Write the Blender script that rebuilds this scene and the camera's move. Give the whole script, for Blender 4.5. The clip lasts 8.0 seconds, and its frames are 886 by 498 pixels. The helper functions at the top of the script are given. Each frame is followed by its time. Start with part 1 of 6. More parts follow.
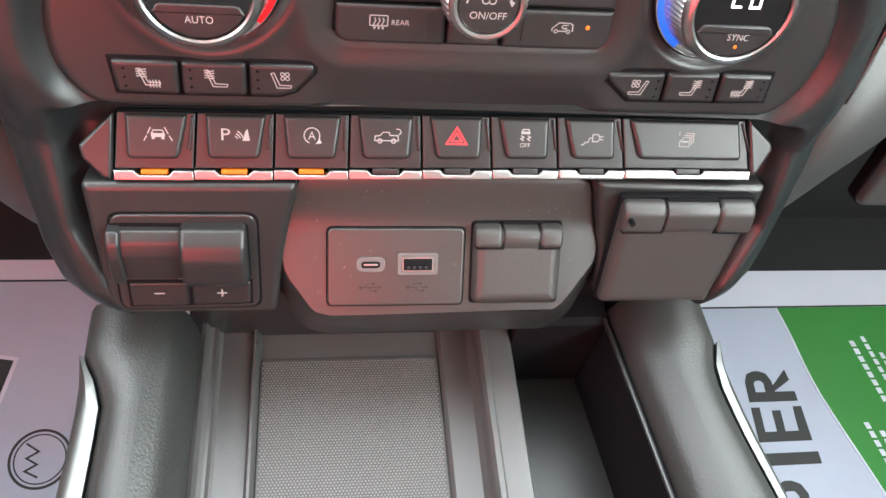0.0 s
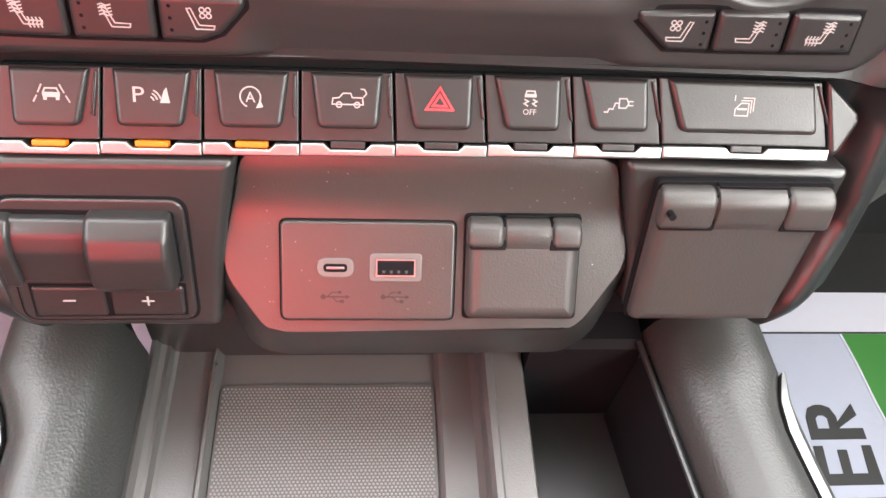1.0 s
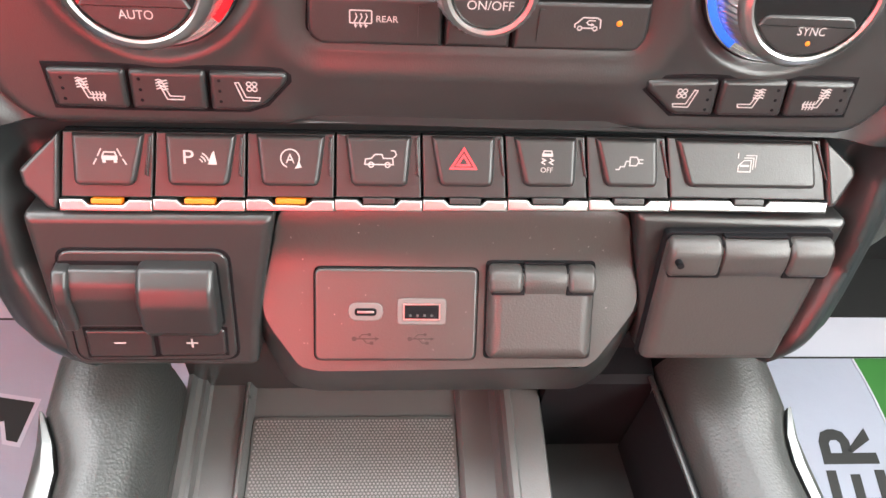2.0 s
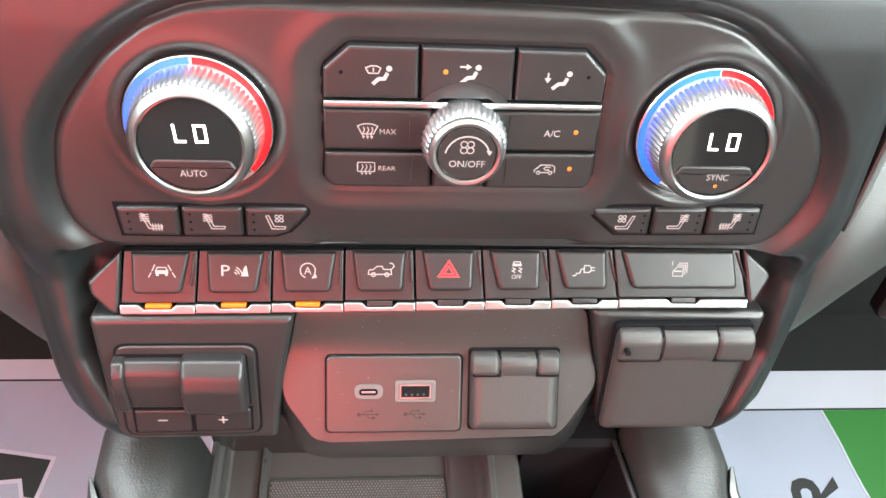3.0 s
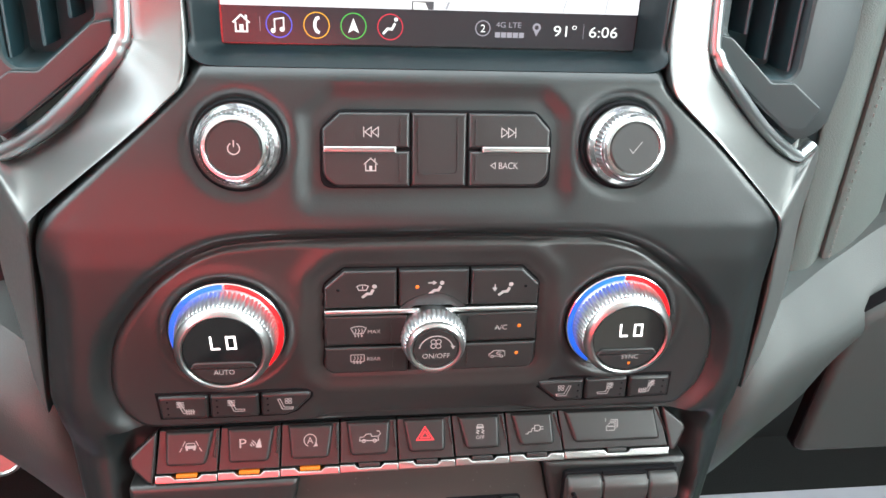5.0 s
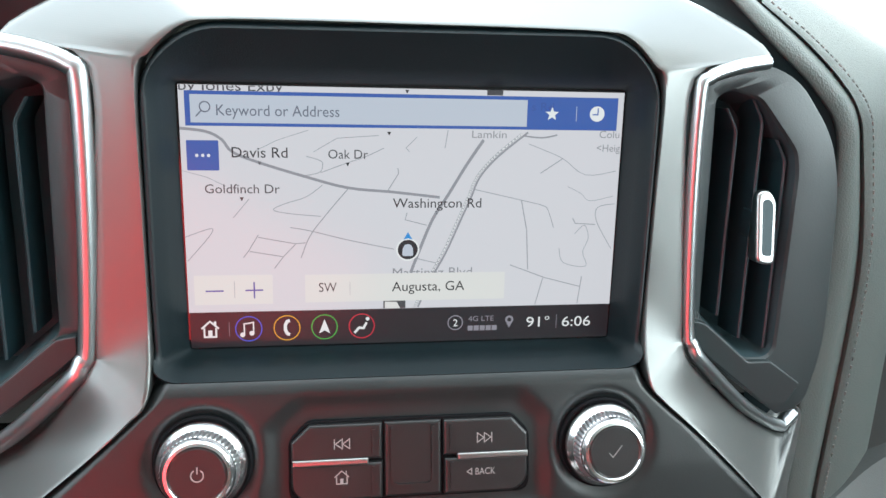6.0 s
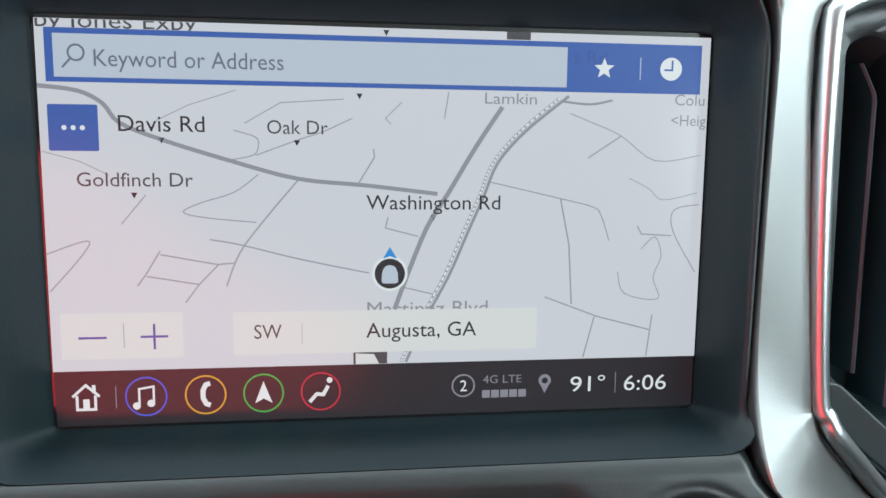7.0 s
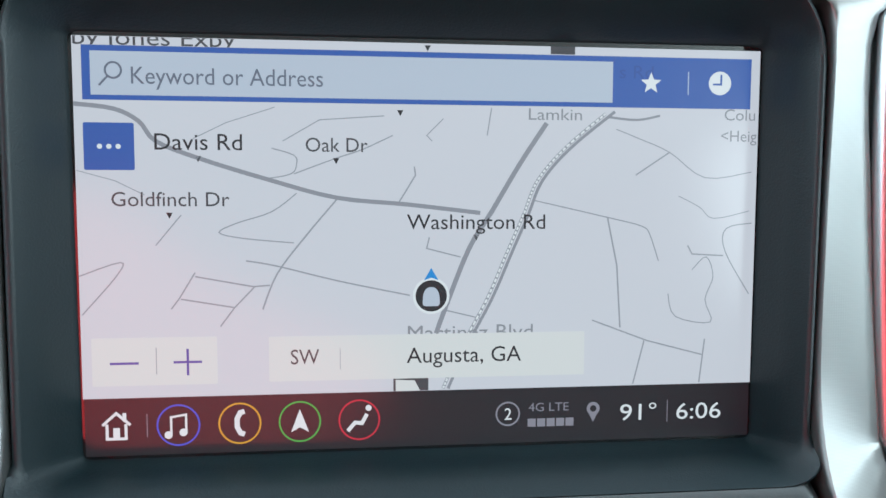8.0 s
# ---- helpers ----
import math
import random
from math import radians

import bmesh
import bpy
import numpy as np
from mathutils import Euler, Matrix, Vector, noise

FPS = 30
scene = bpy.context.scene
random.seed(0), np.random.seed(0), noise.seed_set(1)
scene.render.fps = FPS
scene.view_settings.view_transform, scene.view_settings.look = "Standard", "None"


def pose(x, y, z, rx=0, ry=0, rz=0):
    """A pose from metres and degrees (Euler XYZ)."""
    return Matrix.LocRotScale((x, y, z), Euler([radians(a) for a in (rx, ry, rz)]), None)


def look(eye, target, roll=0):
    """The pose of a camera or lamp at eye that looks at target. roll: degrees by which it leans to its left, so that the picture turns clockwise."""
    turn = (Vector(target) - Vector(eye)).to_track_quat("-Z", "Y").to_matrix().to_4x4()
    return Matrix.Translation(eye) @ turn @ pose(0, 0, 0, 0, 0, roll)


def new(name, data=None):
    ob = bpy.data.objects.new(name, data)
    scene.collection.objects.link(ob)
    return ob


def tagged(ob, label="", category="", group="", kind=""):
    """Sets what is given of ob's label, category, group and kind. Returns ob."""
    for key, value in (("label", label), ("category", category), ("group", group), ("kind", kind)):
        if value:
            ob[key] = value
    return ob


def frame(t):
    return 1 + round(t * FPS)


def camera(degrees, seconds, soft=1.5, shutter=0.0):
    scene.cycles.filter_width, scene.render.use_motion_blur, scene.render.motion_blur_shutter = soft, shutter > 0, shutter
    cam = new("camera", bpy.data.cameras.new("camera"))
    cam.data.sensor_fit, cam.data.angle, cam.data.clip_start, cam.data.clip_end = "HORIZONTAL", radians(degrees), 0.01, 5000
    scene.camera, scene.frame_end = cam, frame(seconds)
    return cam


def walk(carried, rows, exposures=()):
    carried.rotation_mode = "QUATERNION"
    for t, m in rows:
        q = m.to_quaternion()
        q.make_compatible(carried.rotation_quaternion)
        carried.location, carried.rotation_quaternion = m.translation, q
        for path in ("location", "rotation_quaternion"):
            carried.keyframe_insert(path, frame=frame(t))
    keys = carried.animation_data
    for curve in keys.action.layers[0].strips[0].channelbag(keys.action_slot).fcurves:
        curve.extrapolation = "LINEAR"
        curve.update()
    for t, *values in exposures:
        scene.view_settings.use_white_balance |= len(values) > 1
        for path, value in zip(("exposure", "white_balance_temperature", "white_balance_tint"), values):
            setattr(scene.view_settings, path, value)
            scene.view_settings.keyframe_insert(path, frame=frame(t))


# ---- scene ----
cam = camera(59.5, 8.0)
PATH = [
    (0, (-0.05339, 0.01874, 1.14967), (0.10160, 0.58921, 0.34310), 12.25),
    (0.5, (-0.03112, 0.03440, 1.11394), (0.08343, 0.61835, 0.31027), 9.23),
    (1, (-0.02307, 0.05124, 1.09080), (0.07547, 0.64922, 0.29537), 8.06),
    (1.2, (-0.02255, 0.05462, 1.09052), (0.06564, 0.65529, 0.29590), 7.30),
    (2.3, (-0.02970, 0.04276, 1.12898), (0.05146, 0.67070, 0.35496), 6.38),
    (2.5, (-0.02921, 0.03828, 1.14234), (0.05309, 0.67625, 0.37669), 6.27),
    (3, (-0.03135, 0.02858, 1.16840), (0.05748, 0.68699, 0.42100), 6.24),
    (3.5, (-0.03535, 0.01831, 1.19790), (0.06160, 0.70068, 0.47335), 6.19),
    (4, (-0.03744, 0.01388, 1.21497), (0.06958, 0.72101, 0.51603), 6.17),
    (4.2, (-0.03701, 0.01149, 1.21851), (0.07375, 0.73127, 0.53320), 6.01),
    (5.3, (-0.04267, -0.01124, 1.26875), (0.09506, 0.78753, 0.68309), 5.04),
    (5.5, (-0.04512, -0.01009, 1.28782), (0.10601, 0.81627, 0.74535), 5.16),
    (6, (-0.03354, 0.03547, 1.29387), (0.11529, 0.89682, 0.80816), 4.17),
    (6.5, (-0.02239, 0.09579, 1.24308), (0.12517, 0.97832, 0.79656), 3.72),
    (7, (-0.01356, 0.12193, 1.22983), (0.11680, 1.02756, 0.82628), 2.95),
    (7.5, (-0.01576, 0.12872, 1.22082), (0.10113, 1.04774, 0.84433), 2.46),
    (8, (-0.01971, 0.12758, 1.22136), (0.09080, 1.05625, 0.86730), 2.09),
]
walk(cam, [(t, look(eye, target, roll)) for t, eye, target, roll in PATH],
     exposures=[(0, 3.1, 6600, 6), (0.5, 3.25, 6900, 11), (1.2, 3.5, 7100, 15), (2.5, 3.55, 6800, 8), (4.2, 3.33, 6350, 0), (5.5, 2.27, 6450, 5), (6, 1.86, 6250, 3), (6.5, 1.84, 6200, 2), (7.5, 1.72, 5900, 0), (8, 1.75, 5850, 0)])

# ---- light ----
world = bpy.data.worlds.new("sky")
scene.world = world
world.use_nodes = True
wn = world.node_tree.nodes
sky = wn.new("ShaderNodeTexSky")
sky.sky_type, sky.sun_disc = "NISHITA", False
sky.sun_elevation, sky.sun_rotation = radians(27), radians(-6)
world.node_tree.links.new(sky.outputs[0], wn["Background"].inputs[0])
wn["Background"].inputs[1].default_value = 0.12

sun = new("sun", bpy.data.lights.new("sun", "SUN"))
sun.data.energy, sun.data.angle, sun.data.color = 3.5, radians(0.6), (1.0, 0.95, 0.86)
sun.matrix_world = look((-0.10, 0.89, 0.45), (0, 0, 0))


def window_light(name, eye, target, width, height, power, colour):
    lamp = new(name, bpy.data.lights.new(name, "AREA"))
    lamp.data.shape, lamp.data.size, lamp.data.size_y = "RECTANGLE", width, height
    lamp.data.energy, lamp.data.color = power, colour
    lamp.matrix_world = look(eye, target)
    return lamp


window_light("sky_in_right_window", (0.86, -0.34, 1.51), (0, -0.30, 1.38), 1.62, 0.36, 4.9, (0.95, 1.0, 0.98))
window_light("sky_in_left_window", (-0.86, -0.10, 1.51), (0, -0.05, 1.50), 1.15, 0.36, 1.5, (0.97, 1.0, 0.98))
window_light("sky_in_windscreen", (0, 0.56, 1.40), (0, 0.56 - 0.63, 1.40 - 0.777), 1.45, 1.0, 5.5, (0.95, 0.99, 0.975))

# ---- materials ----


GLOW = 0.228  # scale of all emission, set against the cab's daylight


def material(name, base, rough=0.5, metal=0.0, grain=None, vary=0.0, vary_scale=40.0, emit=None, coat=0.0, kind="noise", wear=0.0):
    m = bpy.data.materials.new(name)
    m.use_nodes = True
    nt = m.node_tree
    b = nt.nodes["Principled BSDF"]
    b.inputs["Base Color"].default_value = (*base, 1)
    b.inputs["Roughness"].default_value = rough
    b.inputs["Metallic"].default_value = metal
    b.inputs["Coat Weight"].default_value = coat
    b.inputs["Coat Roughness"].default_value = 0.1
    co = nt.nodes.new("ShaderNodeTexCoord").outputs["Object"]
    if vary or wear:
        n = nt.nodes.new("ShaderNodeTexNoise")
        n.inputs["Scale"].default_value, n.inputs["Detail"].default_value = vary_scale, 5.0
        nt.links.new(co, n.inputs["Vector"])
        if vary:
            r = nt.nodes.new("ShaderNodeMapRange")
            r.inputs["To Min"].default_value, r.inputs["To Max"].default_value = 1 - vary, 1 + vary
            nt.links.new(n.outputs["Fac"], r.inputs["Value"])
            mx = nt.nodes.new("ShaderNodeVectorMath")
            mx.operation = "SCALE"
            mx.inputs[0].default_value = base
            nt.links.new(r.outputs[0], mx.inputs["Scale"])
            nt.links.new(mx.outputs[0], b.inputs["Base Color"])
        r2 = nt.nodes.new("ShaderNodeMapRange")
        r2.inputs["To Min"].default_value, r2.inputs["To Max"].default_value = max(0.02, rough - 0.06 - wear), rough + 0.06 + wear
        nt.links.new(n.outputs["Fac"], r2.inputs["Value"])
        nt.links.new(r2.outputs[0], b.inputs["Roughness"])
    if grain:
        scale, strength, dist = grain
        if kind == "leather":
            t = nt.nodes.new("ShaderNodeTexVoronoi")
            t.feature = "SMOOTH_F1"
            out = t.outputs["Distance"]
        elif kind == "dots":
            t = nt.nodes.new("ShaderNodeTexVoronoi")
            t.inputs["Randomness"].default_value = 0.0
            out = t.outputs["Distance"]
        elif kind == "weave":
            t = nt.nodes.new("ShaderNodeTexChecker")
            out = t.outputs["Fac"]
        else:
            t = nt.nodes.new("ShaderNodeTexNoise")
            t.inputs["Detail"].default_value = 3.0
            out = t.outputs["Fac"]
        t.inputs["Scale"].default_value = scale
        nt.links.new(co, t.inputs["Vector"])
        bp = nt.nodes.new("ShaderNodeBump")
        bp.inputs["Strength"].default_value, bp.inputs["Distance"].default_value = strength, dist
        nt.links.new(out, bp.inputs["Height"])
        nt.links.new(bp.outputs[0], b.inputs["Normal"])
    if emit:
        b.inputs["Emission Color"].default_value = (*emit[:3], 1)
        b.inputs["Emission Strength"].default_value = emit[3] * GLOW
    return m


M_SHELL = material("charcoal_plastic", (0.0108, 0.0140, 0.0146), 0.37, grain=(1500, 0.14, 0.0003), vary=0.08, vary_scale=60, wear=0.02)
M_SHELL.node_tree.nodes["Principled BSDF"].inputs["Specular IOR Level"].default_value = 0.55
M_PANEL = material("climate_plastic", (0.0175, 0.0178, 0.0178), 0.34, grain=(1700, 0.2, 0.0002), vary=0.06, vary_scale=60)
M_PANEL.node_tree.nodes["Principled BSDF"].inputs["Specular IOR Level"].default_value = 0.6
M_KEY = material("key_plastic", (0.0165, 0.0160, 0.0163), 0.34, grain=(1900, 0.25, 0.0002), vary=0.06, vary_scale=90)
M_PLATE = material("port_plate_plastic", (0.027, 0.0252, 0.024), 0.31, grain=(1400, 0.25, 0.0003), vary=0.05)
M_PLATE.node_tree.nodes["Principled BSDF"].inputs["Specular IOR Level"].default_value = 0.85
M_BEZEL = material("screen_hood_plastic", (0.0038, 0.0104, 0.0130), 0.45, grain=(1600, 0.3, 0.0003), vary=0.06)
M_BEZEL.node_tree.nodes["Principled BSDF"].inputs["Specular IOR Level"].default_value = 0.4
# near-black: open gaps, and shade put into colour in bin and underside
M_DARK = material("dark_gap_and_shade", (0.006, 0.006, 0.007), 0.7, vary=0.1)
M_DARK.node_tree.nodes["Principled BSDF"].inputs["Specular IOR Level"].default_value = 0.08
M_CHROME = material("chrome", (0.80, 0.80, 0.80), 0.17, 1.0)
M_FRAME = material("frame_chrome", (0.46, 0.48, 0.49), 0.31, 1.0)
M_GRIP = material("knurled_chrome", (0.72, 0.72, 0.73), 0.32, 1.0)
M_BRUSHED = material("bright_trim", (0.43, 0.425, 0.42), 0.30, 1.0)
M_SILVER = material("satin_silver", (0.180, 0.183, 0.179), 0.37, 0.88, grain=(1500, 0.06, 0.0003), kind="dots", vary=0.02, vary_scale=500)
M_GLOSS = material("display_black", (0.006, 0.006, 0.007), 0.05, coat=1.0)
M_COVER = material("outlet_cover_plastic", (0.034, 0.0325, 0.031), 0.42, grain=(1400, 0.3, 0.0003), vary=0.05)
# white and red print are no lamps; a faint glow is added to them
M_PRINT = material("white_print", (0.27, 0.258, 0.255), 0.5, emit=(1, 0.95, 0.93, 0.04))
M_FADED = material("grey_print", (0.014, 0.013, 0.013), 0.5)
M_REDPRINT = material("red_print", (0.55, 0.03, 0.04), 0.45, emit=(1, 0.05, 0.06, 0.25))
M_AMBER = material("amber_light", (0.45, 0.12, 0.008), 0.4, emit=(1.0, 0.20, 0.003, 0.16))
M_DIGIT = material("white_digits", (0.9, 0.9, 0.9), 0.4, emit=(1, 0.98, 0.98, 1.3))
M_BLUE = material("blue_ring", (0.012, 0.12, 0.75), 0.4, emit=(0.02, 0.16, 1.0, 0.3))
M_RED = material("red_ring", (0.7, 0.008, 0.012), 0.22, emit=(1.0, 0.01, 0.02, 0.25))
M_LEATHER = material("grained_leather", (0.026, 0.027, 0.026), 0.40, grain=(1000, 0.32, 0.0004), kind="leather", vary=0.08, vary_scale=25)
M_KNEE = material("knee_pad_leather", (0.037, 0.042, 0.041), 0.5, grain=(1700, 0.35, 0.0003), kind="leather", vary=0.08, vary_scale=25)
M_PAD = material("dash_leather", (0.092, 0.107, 0.101), 0.47, grain=(1300, 0.6, 0.0004), kind="leather", vary=0.08, vary_scale=20)
M_SHELF = material("vent_shelf_plastic", (0.029, 0.037, 0.039), 0.40, grain=(1500, 0.2, 0.0003), vary=0.05)
M_SLAT = material("slat_plastic", (0.014, 0.036, 0.044), 0.45, grain=(1500, 0.2, 0.0003), vary=0.05)
M_DUCT = material("duct_plastic", (0.048, 0.074, 0.083), 0.7, vary=0.1)
M_DUCT.node_tree.nodes["Principled BSDF"].inputs["Specular IOR Level"].default_value = 0.05
M_STITCH = material("stitch_thread", (0.20, 0.205, 0.195), 0.7)
M_RUBBER = material("tray_rubber", (0.125, 0.121, 0.119), 0.33, vary=0.04, vary_scale=30)
M_MATBASE = material("tray_rubber_base", (0.045, 0.044, 0.043), 0.5, vary=0.12, vary_scale=30)
M_TRAY = material("tray_plastic", (0.060, 0.058, 0.057), 0.30, grain=(1300, 0.25, 0.0003), vary=0.04, vary_scale=30)
M_WHITEPORT = material("port_surround", (0.095, 0.090, 0.088), 0.35)
M_PAPER = material("paper", (0.37, 0.40, 0.50), 0.7, grain=(60, 0.3, 0.002), vary=0.06, vary_scale=12)
M_PAPERW = material("paper_margin", (0.55, 0.56, 0.65), 0.7, vary=0.04, vary_scale=12)
M_GREEN = material("green_print", (0.018, 0.17, 0.02), 0.6, vary=0.08, vary_scale=15)
M_INK = material("black_ink", (0.012, 0.013, 0.014), 0.6, vary=0.1)
M_CARPET = material("dark_carpet", (0.016, 0.017, 0.018), 0.95, grain=(700, 0.8, 0.002), vary=0.25, vary_scale=50)
M_CABIN = material("cabin_trim", (0.075, 0.075, 0.073), 0.7, grain=(300, 0.3, 0.001), vary=0.08)
M_LINER = material("headliner", (0.71, 0.74, 0.73), 0.9, grain=(500, 0.3, 0.001), vary=0.05)
M_REDCLOTH = material("red_cloth", (0.62, 0.025, 0.035), 0.8, grain=(250, 0.4, 0.001), vary=0.1, vary_scale=14)


def lit(name, colour, strength=1.0, rough=0.16):
    m = material(name, tuple(0.02 for c in colour), rough, emit=(*colour, strength))
    m.node_tree.nodes["Principled BSDF"].inputs["Specular IOR Level"].default_value = 0.35
    return m


L_MAP = lit("map_ground", (0.76, 0.74, 0.79))
L_ROAD = lit("map_road", (0.40, 0.40, 0.44))
L_MAIN = lit("map_main_road", (0.33, 0.33, 0.37))
L_BAND = lit("search_blue", (0.046, 0.125, 0.46))
L_GHOST = lit("search_blue_shadow", (0.040, 0.095, 0.37))
L_FIELD = lit("search_field", (0.60, 0.64, 0.74))
L_WHITE = lit("screen_white", (0.92, 0.92, 0.93))
L_BOX = lit("screen_box", (0.84, 0.82, 0.80))
L_TEXT = lit("map_text", (0.02, 0.02, 0.025))
L_SOFT = lit("map_text_soft", (0.07, 0.07, 0.08))
L_PALE = lit("map_text_pale", (0.32, 0.32, 0.35))
L_HINT = lit("hint_text", (0.16, 0.18, 0.24))
L_BAR = lit("status_bar", (0.010, 0.009, 0.014))
L_VIOLET = lit("zoom_mark", (0.11, 0.10, 0.42))
L_RB = lit("ring_blue_line", (0.05, 0.11, 0.75))
L_RY = lit("ring_yellow_line", (0.80, 0.42, 0.03))
L_RG = lit("ring_green_line", (0.06, 0.48, 0.07))
L_RR = lit("ring_red_line", (0.62, 0.02, 0.05))
L_CYAN = lit("arrow_blue", (0.03, 0.30, 0.75))
L_GREY = lit("status_grey", (0.30, 0.28, 0.33))

# ---- building helpers ----
MM = 0.001


def plane_m(x, y, z, tilt):
    a = radians(tilt)
    m = Matrix(((1, 0, 0, x), (0, math.sin(a), -math.cos(a), y), (0, math.cos(a), math.sin(a), z), (0, 0, 0, 1)))
    return m


S_M = plane_m(0, 0.300, 1.100, 16.5)   # touchscreen
U_M = plane_m(0, 0.255, 1.067, 27)     # audio controls
C_M = plane_m(0, 0.2335, 0.985, 14)    # climate panel
B_M = plane_m(0, 0.2215, 0.9295, 37)   # switch row
P_M = plane_m(0, 0.200, 0.880, 18)     # lower pods
Q_M = plane_m(0, 0.202, 0.880, 40)     # port plate
F_M = plane_m(0, 0.450, 0.420, 80)     # footwell floor


def thing(name, m, label, category, group="", kind=""):
    ob = new(name)
    ob.empty_display_size = 0.02
    ob.matrix_world = m
    return tagged(ob, label, category, group, kind)


def part(name, bm, mat, parent=None, label="", scale=MM, smooth=32):
    me = bpy.data.meshes.new(name)
    if scale != 1:
        bmesh.ops.scale(bm, vec=(scale,) * 3, verts=bm.verts)
    bmesh.ops.recalc_face_normals(bm, faces=bm.faces)
    bm.to_mesh(me)
    bm.free()
    me.materials.append(mat)
    if smooth:
        me.polygons.foreach_set("use_smooth", [True] * len(me.polygons))
        me.set_sharp_from_angle(angle=radians(smooth))
    ob = new(name, me)
    if parent:
        ob.parent = parent
    return tagged(ob, label)


def area2(p):
    return sum(a[0] * b[1] - b[0] * a[1] for a, b in zip(p, p[1:] + p[:1]))


def inset(p, d):
    out, n = [], len(p)
    for i in range(n):
        a, b, c = Vector(p[i - 1]), Vector(p[i]), Vector(p[(i + 1) % n])
        e1, e2 = (b - a).normalized(), (c - b).normalized()
        n1, n2 = Vector((-e1.y, e1.x)), Vector((-e2.y, e2.x))
        k = n1 + n2
        q = b + k * (d / max(0.35, 1 + n1.dot(n2)))
        out.append((q.x, q.y))
    return out


class Outline(list):
    """A rounded outline that remembers its sharp corners, so that it can be drawn in."""
    base, radii, steps = None, None, 4


def drawn_in(p, d):
    if isinstance(p, Outline):
        return rounded(inset(p.base, d), [max(q - d, 0.03) for q in p.radii], p.steps)
    return inset(p, d)


def rounded(p, r, n=4):
    if isinstance(p, Outline):
        return p
    if area2(list(p)) < 0:
        p = list(reversed(p))
        r = list(reversed(r)) if isinstance(r, (list, tuple)) else r
    out, c = Outline(), len(p)
    out.base, out.radii, out.steps = list(p), list(r) if isinstance(r, (list, tuple)) else [r] * c, n
    rs = r if isinstance(r, (list, tuple)) else [r] * c
    for i in range(c):
        a, b, d = Vector(p[i - 1]), Vector(p[i]), Vector(p[(i + 1) % c])
        k = min(rs[i], (a - b).length * 0.48, (d - b).length * 0.48)
        s, e = b + (a - b).normalized() * k, b + (d - b).normalized() * k
        for j in range(n + 1):
            t = j / n
            q = s * (1 - t) ** 2 + b * 2 * t * (1 - t) + e * t ** 2
            out.append((q.x, q.y))
    return out


def box2(u0, v0, u1, v1, r=0.0, n=4):
    p = [(u0, v0), (u1, v0), (u1, v1), (u0, v1)]
    return rounded(p, r, n) if r else p


def loft(bm, rings, cap0=True, cap1=True, closed=True):
    vs = [[bm.verts.new(q) for q in ring] for ring in rings]
    for a, b in zip(vs, vs[1:]):
        n = len(a)
        for i in range(n if closed else n - 1):
            bm.faces.new((a[i], a[(i + 1) % n], b[(i + 1) % n], b[i]))
    if cap0:
        bm.faces.new(list(reversed(vs[0])))
    if cap1:
        bm.faces.new(vs[-1])
    return vs


def slab(p, w0, w1, edge=0.6, steps=3, bm=None, tilt=None):
    """A block with the outline p, from depth w0 to w1, its front edge rounded. tilt(u, v) adds to the depth of the front."""
    bm = bm or bmesh.new()
    if not isinstance(p, Outline):
        p = list(p) if area2(list(p)) > 0 else list(reversed(p))
    f = tilt or (lambda u, v: 0.0)
    rings = [[(u, v, w0) for u, v in p]]
    for i in range(steps + 1):
        a = math.pi / 2 * i / steps
        rings.append([(u, v, w1 - edge + edge * math.sin(a) + f(u, v)) for u, v in drawn_in(p, edge * (1 - math.cos(a)))])
    rings.append([(u, v, w1 + f(u, v)) for u, v in drawn_in(p, edge * 1.0 + 0.25)])
    loft(bm, rings)
    return bm


def lathe(profile, n=64, u=0.0, v=0.0, knurl=None, bm=None):
    """profile: (radius, depth) from back to front; knurl: {row: amount}."""
    bm = bm or bmesh.new()
    knurl = knurl or {}
    rings = []
    for i, (r, w) in enumerate(profile):
        k = knurl.get(i, 0.0)
        flute = [(-k, 0.0, k * 0.85, k, k * 0.85, 0.0)[j % 6] for j in range(n)]
        rings.append([(u + (r + flute[j]) * math.cos(2 * math.pi * j / n), v + (r + flute[j]) * math.sin(2 * math.pi * j / n), w) for j in range(n)])
    loft(bm, rings)
    return bm


def bar(outline, u0, u1, end=1.5, steps=4, bm=None):
    """A bar along u with the side outline (v, w), its two ends rounded off."""
    bm = bm or bmesh.new()
    p = outline if isinstance(outline, Outline) else (list(outline) if area2(list(outline)) > 0 else list(reversed(outline)))
    rings = []
    for s in (0, 1):
        for i in range(steps + 1):
            a = math.pi / 2 * (i if s == 0 else steps - i) / steps
            q = drawn_in(p, end * (1 - math.sin(a)) + 0.01)
            u = u0 + end * (1 - math.cos(a)) if s == 0 else u1 - end * (1 - math.cos(a))
            rings.append([(u, v, w) for v, w in q])
    loft(bm, rings)
    return bm


def arc_band(u, v, r0, r1, a0, a1, w0, w1, n=40, bm=None):
    bm = bm or bmesh.new()
    rings = []
    for i in range(n + 1):
        a = radians(a0 + (a1 - a0) * i / n)
        c, s = math.cos(a), math.sin(a)
        rings.append([(u + r0 * c, v + r0 * s, w0), (u + r1 * c, v + r1 * s, w0), (u + r1 * c, v + r1 * s, w1), (u + r0 * c, v + r0 * s, w1)])
    loft(bm, rings)
    return bm


